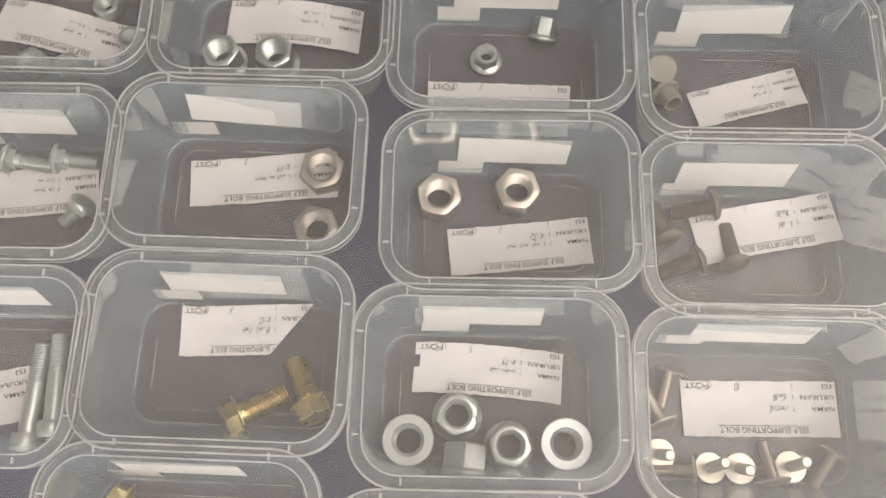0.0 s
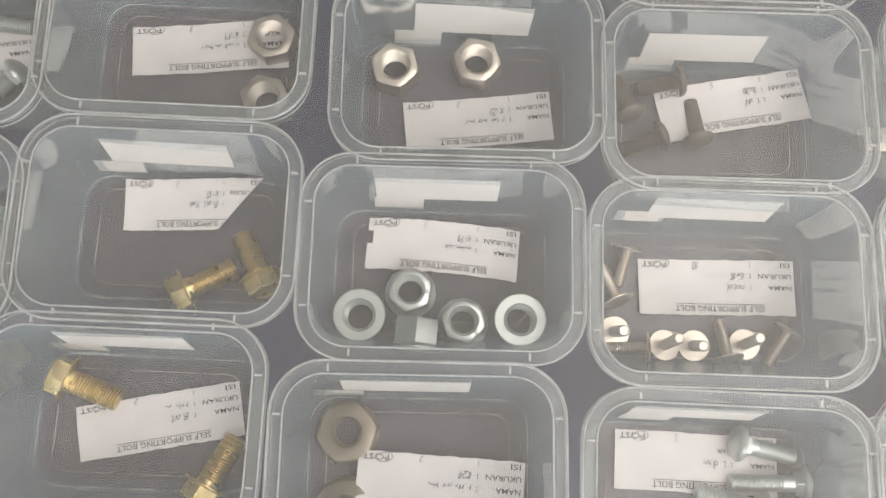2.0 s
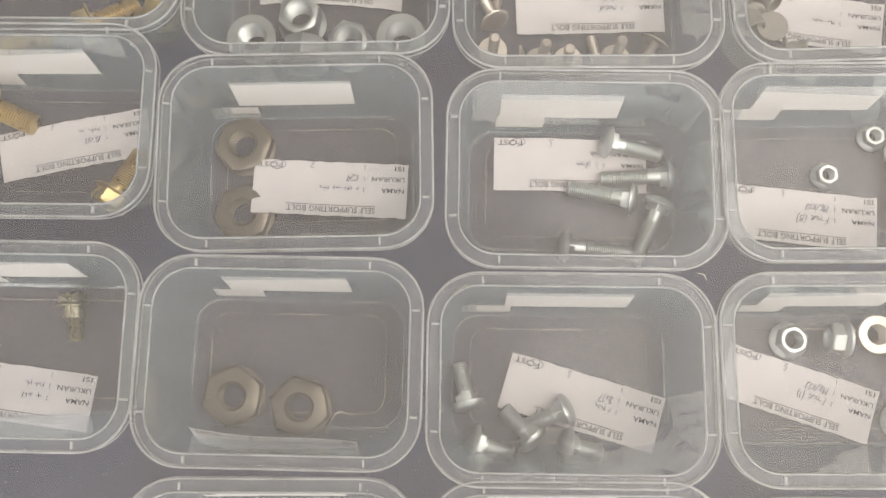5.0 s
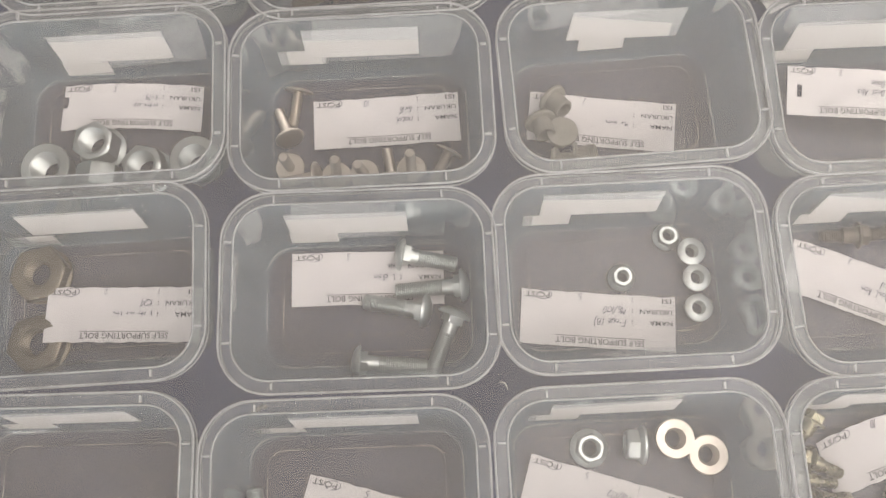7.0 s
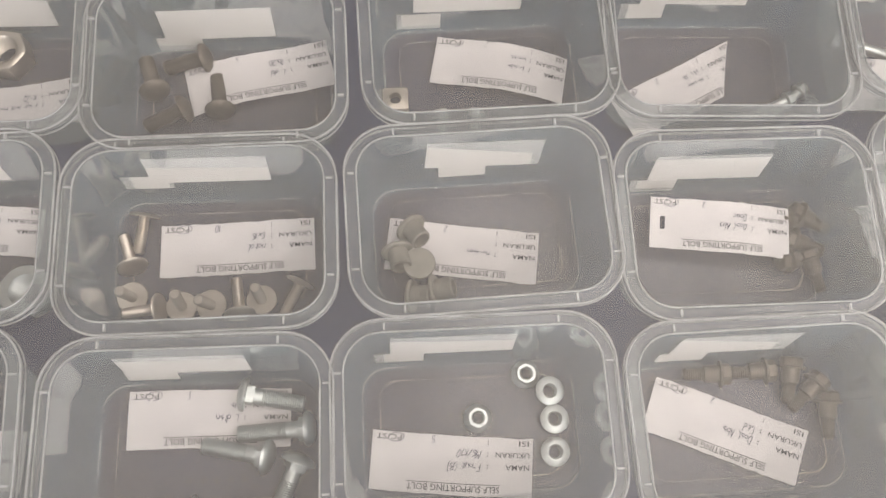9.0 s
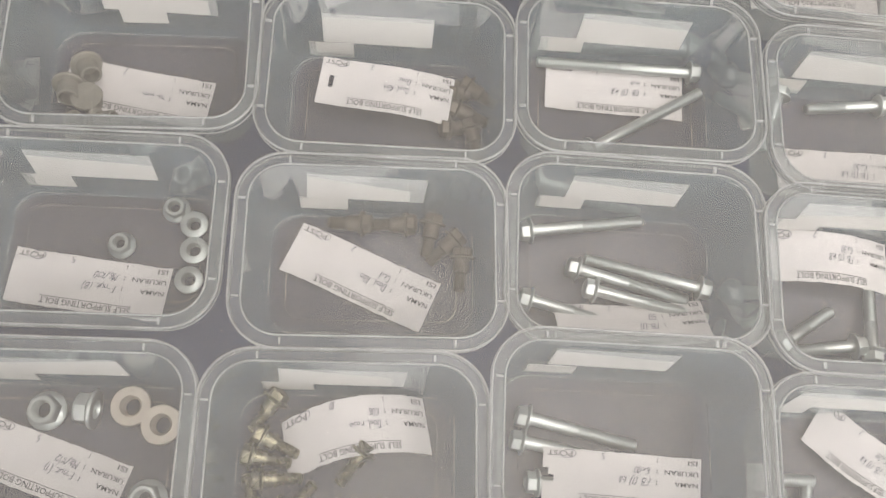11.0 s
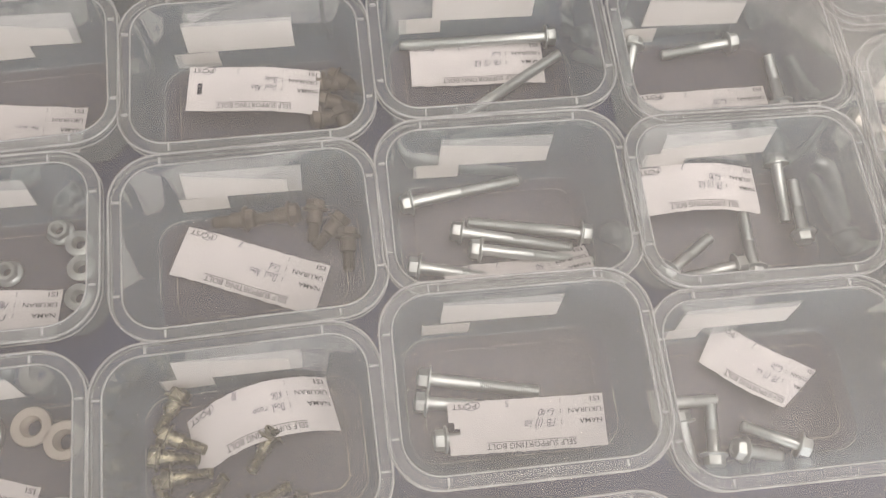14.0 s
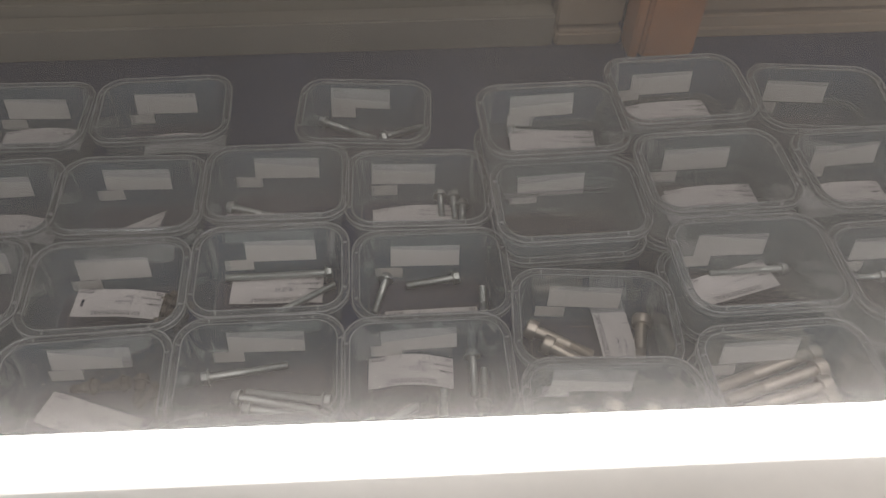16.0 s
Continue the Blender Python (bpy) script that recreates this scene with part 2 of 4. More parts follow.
part("shaft", box_bm(0.905, 0.965, 0.4225, 0.466, 0.0, 0.285, 0.004), WOOD, post)
part("foot", box_bm(0.893, 0.903, 0.424, 0.462, 0.0, 0.09, 0.002), WOOD, post, "darker side batten")
post.matrix_world = BACK @ pose(0, -0.030, 0)
drawer = tagged(new("drawer_front"), "cream laminate panel behind the table", "panel", group="cream panels")
part("board", box_bm(0, 0.30, 0.4465, 0.466, 0.030, 0.26, 0.003), CREAM, drawer)
part("bottom_rail", box_bm(0, 0.30, 0.4395, 0.4445, 0.001, 0.012, 0.001), CREAM, drawer)
part("step_rail", box_bm(0, 0.30, 0.4455, 0.4655, 0.001, 0.026, 0.002), CREAM, drawer)
drawer.matrix_world = BACK @ pose(0.973, -0.012, 0)
copy_thing(drawer, BACK @ pose(1.285, -0.012, 0))
small_panel = tagged(part("side_panel", box_bm(0.815, 0.889, 0.436, 0.462, 0.022, 0.26, 0.003), CREAM), "pinkish laminate panel beside the post", "panel")
small_panel.matrix_world = BACK @ pose(0, -0.010, 0)
sill = tagged(part("panel_sill", box_bm(0.815, 0.889, 0.4285, 0.462, 0.001, 0.019, 0.003), CREAM), "stepped sill beneath the laminate panel", "sill")
sill.matrix_world = BACK @ pose(0, -0.010, 0)

# unseen room added round the counter; dark back wall dims the glass reflection
for name, b in (("floor", (-3.2, 4.2, -2.7, 1.7, -0.96, -0.90)), ("ceiling", (-3.2, 4.2, -2.7, 1.7, 1.90, 1.96)),
                ("wall_back", (-3.2, 4.2, 1.6, 1.7, -0.90, 1.90)), ("wall_left", (-3.2, -3.1, -2.7, 1.6, -0.90, 1.90)),
                ("wall_right", (4.1, 4.2, -2.7, 1.6, -0.90, 1.90)), ("wall_front", (-3.1, 4.1, -2.7, -2.6, 1.80, 1.90)),
                ("wall_front_lower", (-3.1, 4.1, -2.7, -2.6, -0.90, -0.35))):
    tagged(part(name, box_bm(*b), FLOOR if name == "floor" else DARK_WALL if name == "wall_back" else WALL, smooth=False), "plain unseen shop " + name.split("_")[0], name.split("_")[0], kind="structure")
# Unseen sheet added to go with the overhead fill lamp.
fitting = tagged(new("roof_light"), "wide unseen sheet added above the ceiling fill lamp", "roof light")
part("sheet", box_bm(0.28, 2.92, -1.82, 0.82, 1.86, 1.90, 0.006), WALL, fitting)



# ---- what stands where ----
# centre x, y, turn in degrees, height of the base above the table
BOXES = {
    "A0": (-0.2222, 0.2610, 3.5, 0.000),
    "A1": (-0.0998, 0.2652, 4.1, 0.000),
    "A2": (0.0211, 0.2598, 3.4, 0.000),
    "A3": (0.1450, 0.2551, 4.3, 0.000),
    "A4": (0.2770, 0.2910, 1.5, 0.000),
    "A5": (0.4031, 0.2995, 4.0, 0.000),
    "A6": (0.5886, 0.2946, -2.1, 0.000),
    "A7": (0.7500, 0.2312, 4.1, 0.046),
    "A8": (0.8666, 0.2671, 4.7, 0.048),
    "A9": (0.9963, 0.2637, -3.0, 0.040),
    "B0": (-0.2220, 0.1623, 4.4, 0.000),
    "B1": (-0.1044, 0.1773, 3.1, 0.000),
    "B10": (1.0075, 0.1719, 4.0, 0.045),
    "B2": (0.0275, 0.1700, 4.6, 0.000),
    "B3": (0.1493, 0.1688, 4.2, 0.000),
    "B4": (0.2774, 0.1851, 5.1, 0.000),
    "B5": (0.3956, 0.1900, 1.5, 0.000),
    "B6": (0.5159, 0.2036, 2.2, 0.000),
    "B7": (0.6366, 0.1953, 0.8, 0.000),
    "B8": (0.7572, 0.1550, 3.4, 0.027),
    "B9": (0.8754, 0.1686, 3.9, 0.045),
    "C0": (-0.2176, 0.0701, 4.1, 0.000),
    "C1": (-0.0996, 0.0866, 3.1, 0.000),
    "C10": (1.0050, 0.0712, 4.0, 0.040),
    "C2": (0.0242, 0.0821, 4.0, 0.000),
    "C3": (0.1489, 0.0833, 3.6, 0.000),
    "C4": (0.2751, 0.0948, 5.3, 0.000),
    "C5": (0.3977, 0.0940, 3.2, 0.000),
    "C6": (0.5200, 0.1085, 2.7, 0.000),
    "C7": (0.6452, 0.1020, 2.1, 0.000),
    "C8": (0.7655, 0.0525, -2.7, 0.006),
    "C9": (0.8849, 0.0781, 2.9, 0.039),
    "D1": (-0.1034, -0.0006, 3.0, 0.000),
    "D2": (0.0226, -0.0077, 4.5, 0.000),
    "D3": (0.1516, -0.0078, 2.8, 0.000),
    "D4": (0.2727, 0.0029, 3.7, 0.000),
    "D5": (0.3992, 0.0049, 4.5, 0.000),
    "D6": (0.5203, 0.0175, 2.2, 0.000),
    "D7": (0.6410, 0.0148, 1.8, 0.002),
    "D8": (0.7625, -0.0405, -0.8, 0.027),
    "D9": (0.8869, -0.0155, 3.9, 0.030),
    "E1": (-0.0988, -0.1013, 2.7, 0.000),
    "E2": (0.0243, -0.1006, 2.5, 0.000),
    "E3": (0.1493, -0.1001, 3.0, 0.000),
    "E4": (0.2740, -0.0919, 3.7, 0.000),
    "E5": (0.3971, -0.0855, 4.1, 0.000),
    "E6": (0.5187, -0.0667, 2.2, 0.004),
    "E7": (0.6400, -0.0749, 1.9, 0.000),
    "F2": (0.0283, -0.1940, 3.5, 0.000),
    "F3": (0.1550, -0.1870, 3.5, 0.000),
    "F4": (0.2800, -0.1860, 3.5, 0.000),
    "F5": (0.4141, -0.1738, 3.5, 0.000),
    "F6": (0.5231, -0.1651, 3.2, 0.000),
}
LABELS = [
    ("A0", -0.2298, 0.2618, -9.0),
    ("A1", -0.0988, 0.2777, -0.0),
    ("A2", 0.0187, 0.2335, 3.0),
    ("A3", 0.1537, 0.2556, 19.5),
    ("B0", -0.2255, 0.1660, 11.0),
    ("B1", -0.1017, 0.1848, 9.2),
    ("B2", 0.0357, 0.1598, 10.6),
    ("B3", 0.1620, 0.1810, 16.0),
    ("C1", -0.0976, 0.1037, 6.0),
    ("C2", 0.0243, 0.0947, 0.4),
    ("C3", 0.1574, 0.0882, 4.7),
    ("C0", -0.2355, 0.0525, 17.0),
    ("D1", -0.0977, 0.0005, 14.8),
    ("D2", 0.0335, -0.0157, 1.0),
    ("D3", 0.1506, 0.0052, 2.3),
    ("D4", 0.2640, -0.0146, -2.7),
    ("E1", -0.1100, -0.1237, -4.0),
    ("E3", 0.1608, -0.1105, -13.1),
    ("E4", 0.2629, -0.0997, -14.8),
    ("E2", 0.0203, -0.1365, -1.0),
    ("B4", 0.2877, 0.1898, -8.7),
    ("B5", 0.3858, 0.1805, 29.0),
    ("C4", 0.2685, 0.0888, -5.0),
    ("C5", 0.3959, 0.1011, -4.3),
    ("D5", 0.3938, 0.0029, -19.4),
    ("D6", 0.5292, -0.0107, 7.0),
    ("D7", 0.6286, 0.0336, -0.8),
    ("E5", 0.3995, -0.0701, 15.0),
    ("E6", 0.5239, -0.0835, 0.3),
    ("E7", 0.6432, -0.0637, -32.1),
    ("C6", 0.5188, 0.1200, 0.4),
    ("C7", 0.6465, 0.0863, 3.0),
    ("B7", 0.6345, 0.1995, 4.0),
    ("B6", 0.5080, 0.1832, 0.0),
    ("C8", 0.7890, 0.0630, -86.0),
    ("D8", 0.7705, -0.0427, -8.0),
    ("C9", 0.8805, 0.0910, 17.0),
    ("A5", 0.4153, 0.2950, 1.0),
    ("A4", 0.2780, 0.3038, 1.0),
    ("A7", 0.7565, 0.2422, -0.0),
]
BOLTS = [
    ("C1", "gold", -0.0940, 0.0600, 34, 0.023),
    ("C1", "gold", -0.0580, 0.0680, 121, 0.023),
    ("D1", "gold", -0.1410, 0.0160, -18, 0.023),
    ("D1", "gold", -0.0710, -0.0270, 67, 0.021),
    ("B3", "dark", 0.1340, 0.1890, -167, 0.026),
    ("B3", "dark", 0.1440, 0.1590, 101, 0.020),
    ("B3", "dark", 0.1260, 0.1600, -155, 0.017),
    ("B3", "dark", 0.1100, 0.1690, 112, 0.016),
    ("C3", "truss", 0.1120, 0.1020, -99, 0.019),
    ("C3", "truss", 0.1090, 0.0760, 115, 0.017),
    ("C3", "truss", 0.1240, 0.0560, -174, 0.019),
    ("C3", "truss", 0.1620, 0.0540, 102, 0.019),
    ("C3", "truss", 0.1900, 0.0700, -117, 0.018),
    ("D3", "carriage", 0.1670, 0.0160, -8, 0.027),
    ("D3", "carriage", 0.1980, 0.0010, -175, 0.032),
    ("D3", "carriage", 0.1800, -0.0120, 171, 0.030),
    ("D3", "carriage", 0.1940, -0.0130, -111, 0.031),
    ("D3", "carriage", 0.1480, -0.0370, -2, 0.032),
    ("E3", "carriage", 0.1070, -0.1150, 106, 0.019),
    ("E3", "carriage", 0.1100, -0.1310, -16, 0.019),
    ("E3", "carriage", 0.1380, -0.1290, 137, 0.019),
    ("E3", "carriage", 0.1530, -0.1140, -153, 0.020),
    ("E3", "carriage", 0.1530, -0.1300, -10, 0.017),
    ("D5", "darkflange", 0.4150, 0.0310, -177, 0.020),
    ("D5", "darkflange", 0.4270, 0.0340, -96, 0.019),
    ("D5", "darkflange", 0.4390, 0.0260, -135, 0.014),
    ("D5", "darkflange", 0.4430, 0.0180, -90, 0.016),
    ("D5", "darkflange", 0.3930, 0.0290, 180, 0.014),
    ("E5", "bronze", 0.3620, -0.0600, -122, 0.015),
    ("E5", "bronze", 0.3570, -0.0780, -21, 0.019),
    ("E5", "bronze", 0.3530, -0.0870, -6, 0.018),
    ("E5", "bronze", 0.3590, -0.0970, 6, 0.019),
    ("E5", "bronze", 0.3600, -0.1130, 113, 0.015),
    ("E5", "bronze", 0.3840, -0.1140, 151, 0.013),
    ("E5", "bronze", 0.3720, -0.1120, 52, 0.018),
    ("E5", "bronze", 0.3960, -0.1120, 28, 0.019),
    ("E5", "bronze", 0.4190, -0.1120, -171, 0.018),
    ("E5", "bronze", 0.4050, -0.0800, -122, 0.015),
    ("D6", "long", 0.4750, 0.0340, 12, 0.059),
    ("D6", "long", 0.5000, 0.0170, -10, 0.058),
    ("D6", "long", 0.5650, 0.0130, 170, 0.059),
    ("D6", "long", 0.5090, 0.0070, -8, 0.059),
    ("D6", "long", 0.4770, -0.0010, -10, 0.047),
    ("E6", "long", 0.4780, -0.0590, -9, 0.053),
    ("E6", "long", 0.4760, -0.0700, -7, 0.051),
    ("E6", "long", 0.4840, -0.0880, 1, 0.051),
    ("D7", "long", 0.6760, 0.0490, -90, 0.032),
    ("D7", "long", 0.6820, 0.0060, 85, 0.032),
    ("D7", "long", 0.6510, -0.0120, 86, 0.032),
    ("D7", "long", 0.6060, -0.0110, 36, 0.031),
    ("D7", "long", 0.6430, -0.0090, -171, 0.032),
    ("E7", "long", 0.5950, -0.0770, 2, 0.024),
    ("E7", "long", 0.6130, -0.1040, 81, 0.025),
    ("E7", "long", 0.6270, -0.1010, -11, 0.020),
    ("E7", "long", 0.6570, -0.1010, 156, 0.027),
    ("E7", "long", 0.6000, -0.0850, -82, 0.022),
    ("C6", "long", 0.5600, 0.1340, -179, 0.083),
    ("C6", "long", 0.5050, 0.0820, 35, 0.073),
    ("C7", "long", 0.6660, 0.1270, -173, 0.039),
    ("C7", "long", 0.6090, 0.1270, -106, 0.032),
    ("C7", "long", 0.6880, 0.0850, 88, 0.033),
    ("B6", "long", 0.4710, 0.2100, -15, 0.065),
    ("B7", "long", 0.6570, 0.2230, -87, 0.022),
    ("B7", "long", 0.6690, 0.2220, -88, 0.023),
    ("B7", "long", 0.6770, 0.2110, -94, 0.027),
    ("C8", "thick", 0.7250, 0.0680, -27, 0.047),
    ("C8", "thick", 0.7360, 0.0530, -32, 0.047),
    ("C8", "thick", 0.8120, 0.0730, -103, 0.037),
    ("D8", "thick", 0.7700, -0.0160, -115, 0.044),
    ("D8", "thick", 0.7970, -0.0200, -118, 0.040),
    ("D8", "thick", 0.7440, -0.0210, -104, 0.037),
    ("D9", "thick", 0.9240, 0.0270, -161, 0.080),
    ("D9", "thick", 0.9250, 0.0130, -163, 0.073),
    ("D9", "thick", 0.9240, -0.0010, -164, 0.071),
    ("D9", "thick", 0.9240, -0.0120, -162, 0.071),
    ("C9", "steel", 0.9250, 0.1030, -178, 0.058),
    ("C10", "steel", 1.0010, 0.0930, 178, 0.024),
    ("A6", "long", 0.5460, 0.3240, -22, 0.053),
    ("A6", "long", 0.6060, 0.3020, 28, 0.040),
    ("A7", "long", 0.7220, 0.2570, -1, 0.069),
    ("B0", "carriage", -0.2370, 0.1820, -3, 0.022),
    ("B0", "carriage", -0.2110, 0.1840, 3, 0.020),
    ("B0", "carriage", -0.1900, 0.1600, -138, 0.015),
    ("C0", "thickzinc", -0.1930, 0.0410, 94, 0.044),
    ("C0", "thickzinc", -0.1820, 0.0480, 99, 0.043),
    ("C5", "darkflange", 0.4313, 0.1070, 4, 0.014),
    ("C5", "darkflange", 0.4332, 0.0970, -14, 0.014),
    ("C5", "darkflange", 0.4294, 0.0860, 10, 0.014),
    ("C5", "darkflange", 0.4382, 0.1111, -25, 0.014),
    ("C5", "darkflange", 0.4417, 0.0884, -70, 0.014),
    ("B5", "steel", 0.4480, 0.1800, -141, 0.019),
    ("B5", "steel", 0.4410, 0.1750, -156, 0.017),
    ("E1", "bronze", -0.0870, -0.0780, -81, 0.024),
    ("E1", "bronze", -0.0840, -0.0780, -84, 0.020),
    ("B4", "steel", 0.2570, 0.1610, -82, 0.007),
    ("B4", "steel", 0.2750, 0.1620, -90, 0.007),
]
NUTS = [
    ("B1", "hexbig", -0.0700, 0.1900),
    ("B1", "hexbig", -0.0690, 0.1580),
    ("B2", "hexbig", -0.0080, 0.1810),
    ("B2", "hexbig", 0.0320, 0.1880),
    ("C2", "flangedown", -0.0110, 0.0570),
    ("C2", "flangebig", 0.0110, 0.0710),
    ("C2", "flangeside", 0.0160, 0.0510),
    ("C2", "flangebig", 0.0370, 0.0590),
    ("C2", "flangedown", 0.0630, 0.0620),
    ("D2", "brown", -0.0110, 0.0040),
    ("D2", "brown", -0.0080, -0.0300),
    ("E2", "brown", -0.0040, -0.1180),
    ("E2", "brown", 0.0280, -0.1210),
    ("D4", "small", 0.2990, 0.0280),
    ("D4", "smalldown", 0.3100, 0.0200),
    ("D4", "smalldown", 0.3120, 0.0070),
    ("D4", "smalldown", 0.3120, -0.0080),
    ("D4", "small", 0.2760, 0.0070),
    ("E4", "mid", 0.2580, -0.0750),
    ("E4", "midside", 0.2780, -0.0730),
    ("E4", "middown", 0.2970, -0.0700),
    ("E4", "middown", 0.3120, -0.0770),
    ("E4", "mid", 0.3100, -0.1100),
    ("A1", "flangebig", -0.1340, 0.2520),
    ("A1", "flangebig", -0.1050, 0.2540),
    ("A0", "hexmid", -0.2040, 0.2780),
    ("A0", "hexmid", -0.1860, 0.2580),
    ("A0", "hexmid", -0.2380, 0.2400),
    ("A0", "hexmid", -0.2170, 0.2390),
    ("A2", "mid", 0.0100, 0.2660),
    ("A2", "hexside", 0.0400, 0.2790),
    ("A3", "cap", 0.1050, 0.2640),
    ("A3", "cap", 0.1070, 0.2520),
    ("C4", "cap", 0.2420, 0.0990),
    ("C4", "cap", 0.2470, 0.0800),
    ("C4", "cap", 0.2360, 0.0870),
    ("C4", "cap", 0.2430, 0.0640),
    ("C4", "cap", 0.2540, 0.0670),
    ("C3", "trussup", 0.1090, 0.0620),
    ("C3", "trussup", 0.1330, 0.0580),
    ("C3", "trussup", 0.1470, 0.0590),
    ("C3", "trussup", 0.1710, 0.0620),
    ("B4", "square", 0.2330, 0.1700),
]



# ---- the plastic boxes ----
W, D = 0.1235, 0.0905
HALF_TICK = 0.0378


def box_rim():
    rings = []
    for inset, z in ((0.0003, 0.0445), (0.0003, 0.0490), (0.0010, 0.0494), (0.0024, 0.0492), (0.0030, 0.0484), (0.0050, 0.0484),
                     (0.0056, 0.0492), (0.0064, 0.0492), (0.0066, 0.0470), (0.0012, 0.0470), (0.0012, 0.0445)):
        rings.append(rounded(W - 2 * inset, D - 2 * inset, 0.0225 - inset, z, 9))
    return loft(rings, close=True)


def rim_edges():
    """The rolled outer lip, the inner bead and the eight short ribs across the groove."""
    bm = bmesh.new()
    for inset, z, r in ((0.0004, 0.0494, 0.00055), (0.0004, 0.0446, 0.0004), (0.0060, 0.0494, 0.00045)):
        loft([rounded(W - 2 * (inset + r * math.cos(a)), D - 2 * (inset + r * math.cos(a)), 0.0225 - inset - r * math.cos(a), z + r * math.sin(a), 9) for a in (0.0, 1.26, 2.51, 3.77, 5.03)], close=True, bm=bm)
    for x in (-HALF_TICK, HALF_TICK):
        for y in (D / 2 - 0.0036, -D / 2 + 0.0036):
            box_bm(x - 0.00045, x + 0.00045, y - 0.0015, y + 0.0015, 0.0486, 0.0500, bm=bm)
    for y in (-0.0225, 0.0225):
        for x in (W / 2 - 0.0036, -W / 2 + 0.0036):
            box_bm(x - 0.0015, x + 0.0015, y - 0.00045, y + 0.00045, 0.0486, 0.0500, bm=bm)
    return bm


def box_body(floor_part):
    t = 0.0007
    inner = [(0.1104, 0.0774, 0.0160, 0.0488), (0.1078, 0.0716, 0.0150, 0.0270), (0.1045, 0.0640, 0.0140, 0.0065), (0.1025, 0.0612, 0.0130, 0.0036),
             (0.0985, 0.0575, 0.0120, 0.0026), (0.0880, 0.0500, 0.0090, 0.0026), (0.0872, 0.0492, 0.0088, 0.0032), (0.0810, 0.0440, 0.0070, 0.0032), (0.0804, 0.0434, 0.0068, 0.0026)]
    outer = [(w + 2 * t, d + 2 * t, r + t, z - (0.0 if i == 0 else t)) for i, (w, d, r, z) in enumerate(inner)]
    pick = slice(4, None) if floor_part else slice(0, 5)
    bm = loft([rounded(w, d, r, z, 7) for w, d, r, z in inner[pick]], cap_end=floor_part)
    loft([rounded(w, d, r, z, 7) for w, d, r, z in outer[pick]], cap_end=floor_part, bm=bm)
    return bm


def base_ridges():
    """The two moulded lines round the floor of a box."""
    bm = bmesh.new()
    for w, d, r, z in ((0.1010, 0.0598, 0.0125, 0.0032), (0.0842, 0.0468, 0.0080, 0.0034)):
        loft([rounded(w + 0.0004 * math.cos(a), d + 0.0004 * math.cos(a), r + 0.0002 * math.cos(a), z + 0.0002 * math.sin(a), 7) for a in (0.0, 1.57, 3.14, 4.71)], close=True, bm=bm)
    return bm


def wall_sticker(width, height):
    """A thin paper sticker, its origin in its middle, lying along x and standing along z."""
    return box_bm(-width / 2, width / 2, -0.00008, 0.00008, -height / 2, height / 2)


RIDGE_MESH = mesh_of("base_ridge", base_ridges(), RIDGE, angle=80)
EDGE_MESH = mesh_of("rim_edge", rim_edges(), BEAD, angle=80)
RIM_MESH, BODY_MESH = mesh_of("rim", box_rim(), RIM, angle=50), mesh_of("body", box_body(False), PLASTIC, angle=50)
BASE_MESH = mesh_of("base", box_body(True), BASE, angle=50)
BIG_STICKER, TAB_STICKER = mesh_of("price_sticker", wall_sticker(0.057, 0.0212), STICKER, False), mesh_of("small_sticker", wall_sticker(0.0235, 0.0108), STICKER, False)
LEAN_BACK = -10.5


def on_back_wall(x, z, roll=0.0, behind=0.0):
    y = 0.0387 + 0.0011 + behind - 0.0083 * (0.0488 - z) / 0.043
    return pose(x, y, z, LEAN_BACK, roll, 0)


def plastic_box(m, label, big=(-0.004, 0.0265, 0.0), tab=(-0.030, 0.0103), stickers=True):
    ob = tagged(new("plastic_box"), label, "plastic box", "boxes on the table")
    body = part("body", BODY_MESH, PLASTIC, ob)
    base = part("base", BASE_MESH, BASE, ob, "thin clear floor")
    part("base_ridge", RIDGE_MESH, RIDGE, base, "moulded lines round the floor")
    rim = part("rim", RIM_MESH, RIM, ob, "whiter thick rolled rim")
    part("rim_edge", EDGE_MESH, BEAD, rim, "white edge lines and ribs")
    if stickers:
        s = part("price_sticker", BIG_STICKER, STICKER, ob, "blank white paper sticker")
        s.matrix_basis = on_back_wall(*big)
        s = part("small_sticker", TAB_STICKER, STICKER, ob, "small blank white sticker")
        s.matrix_basis = on_back_wall(*tab, random.uniform(-3, 3), 0.0003)
    ob.matrix_world = m
    return ob


HOLDS = {"A0": "zinc nuts", "A1": "large flange nuts", "A2": "two small nuts", "A3": "dull caps", "B0": "small bolts", "B1": "two large hex nuts", "B2": "two large hex nuts",
         "B3": "dark bolts", "B4": "a square nut and clips", "B5": "a torn slip", "B6": "one long bolt", "B7": "three bolts", "C0": "thick zinc bolts", "C1": "two yellow bolts",
         "C2": "five flange nuts", "C3": "ten wide-headed bolts", "C4": "dull grey caps", "C5": "small dark bolts", "C6": "two long bolts", "C7": "short bolts", "C8": "thick bolts",
         "C9": "a steel bolt", "D1": "two yellow bolts", "D2": "two brown nuts", "D3": "five carriage bolts", "D4": "five small flange nuts", "D5": "dark flange bolts",
         "D6": "five long zinc bolts", "D7": "five zinc bolts", "D8": "thick bolts", "D9": "long thick bolts", "E1": "bronze bolts", "E2": "two brown nuts", "E3": "five short bolts",
         "E4": "five flange nuts", "E5": "ten olive bolts", "E6": "three long bolts", "E7": "five zinc bolts", "A6": "two long bolts", "A7": "a long bolt", "A8": "a pad of slips"}
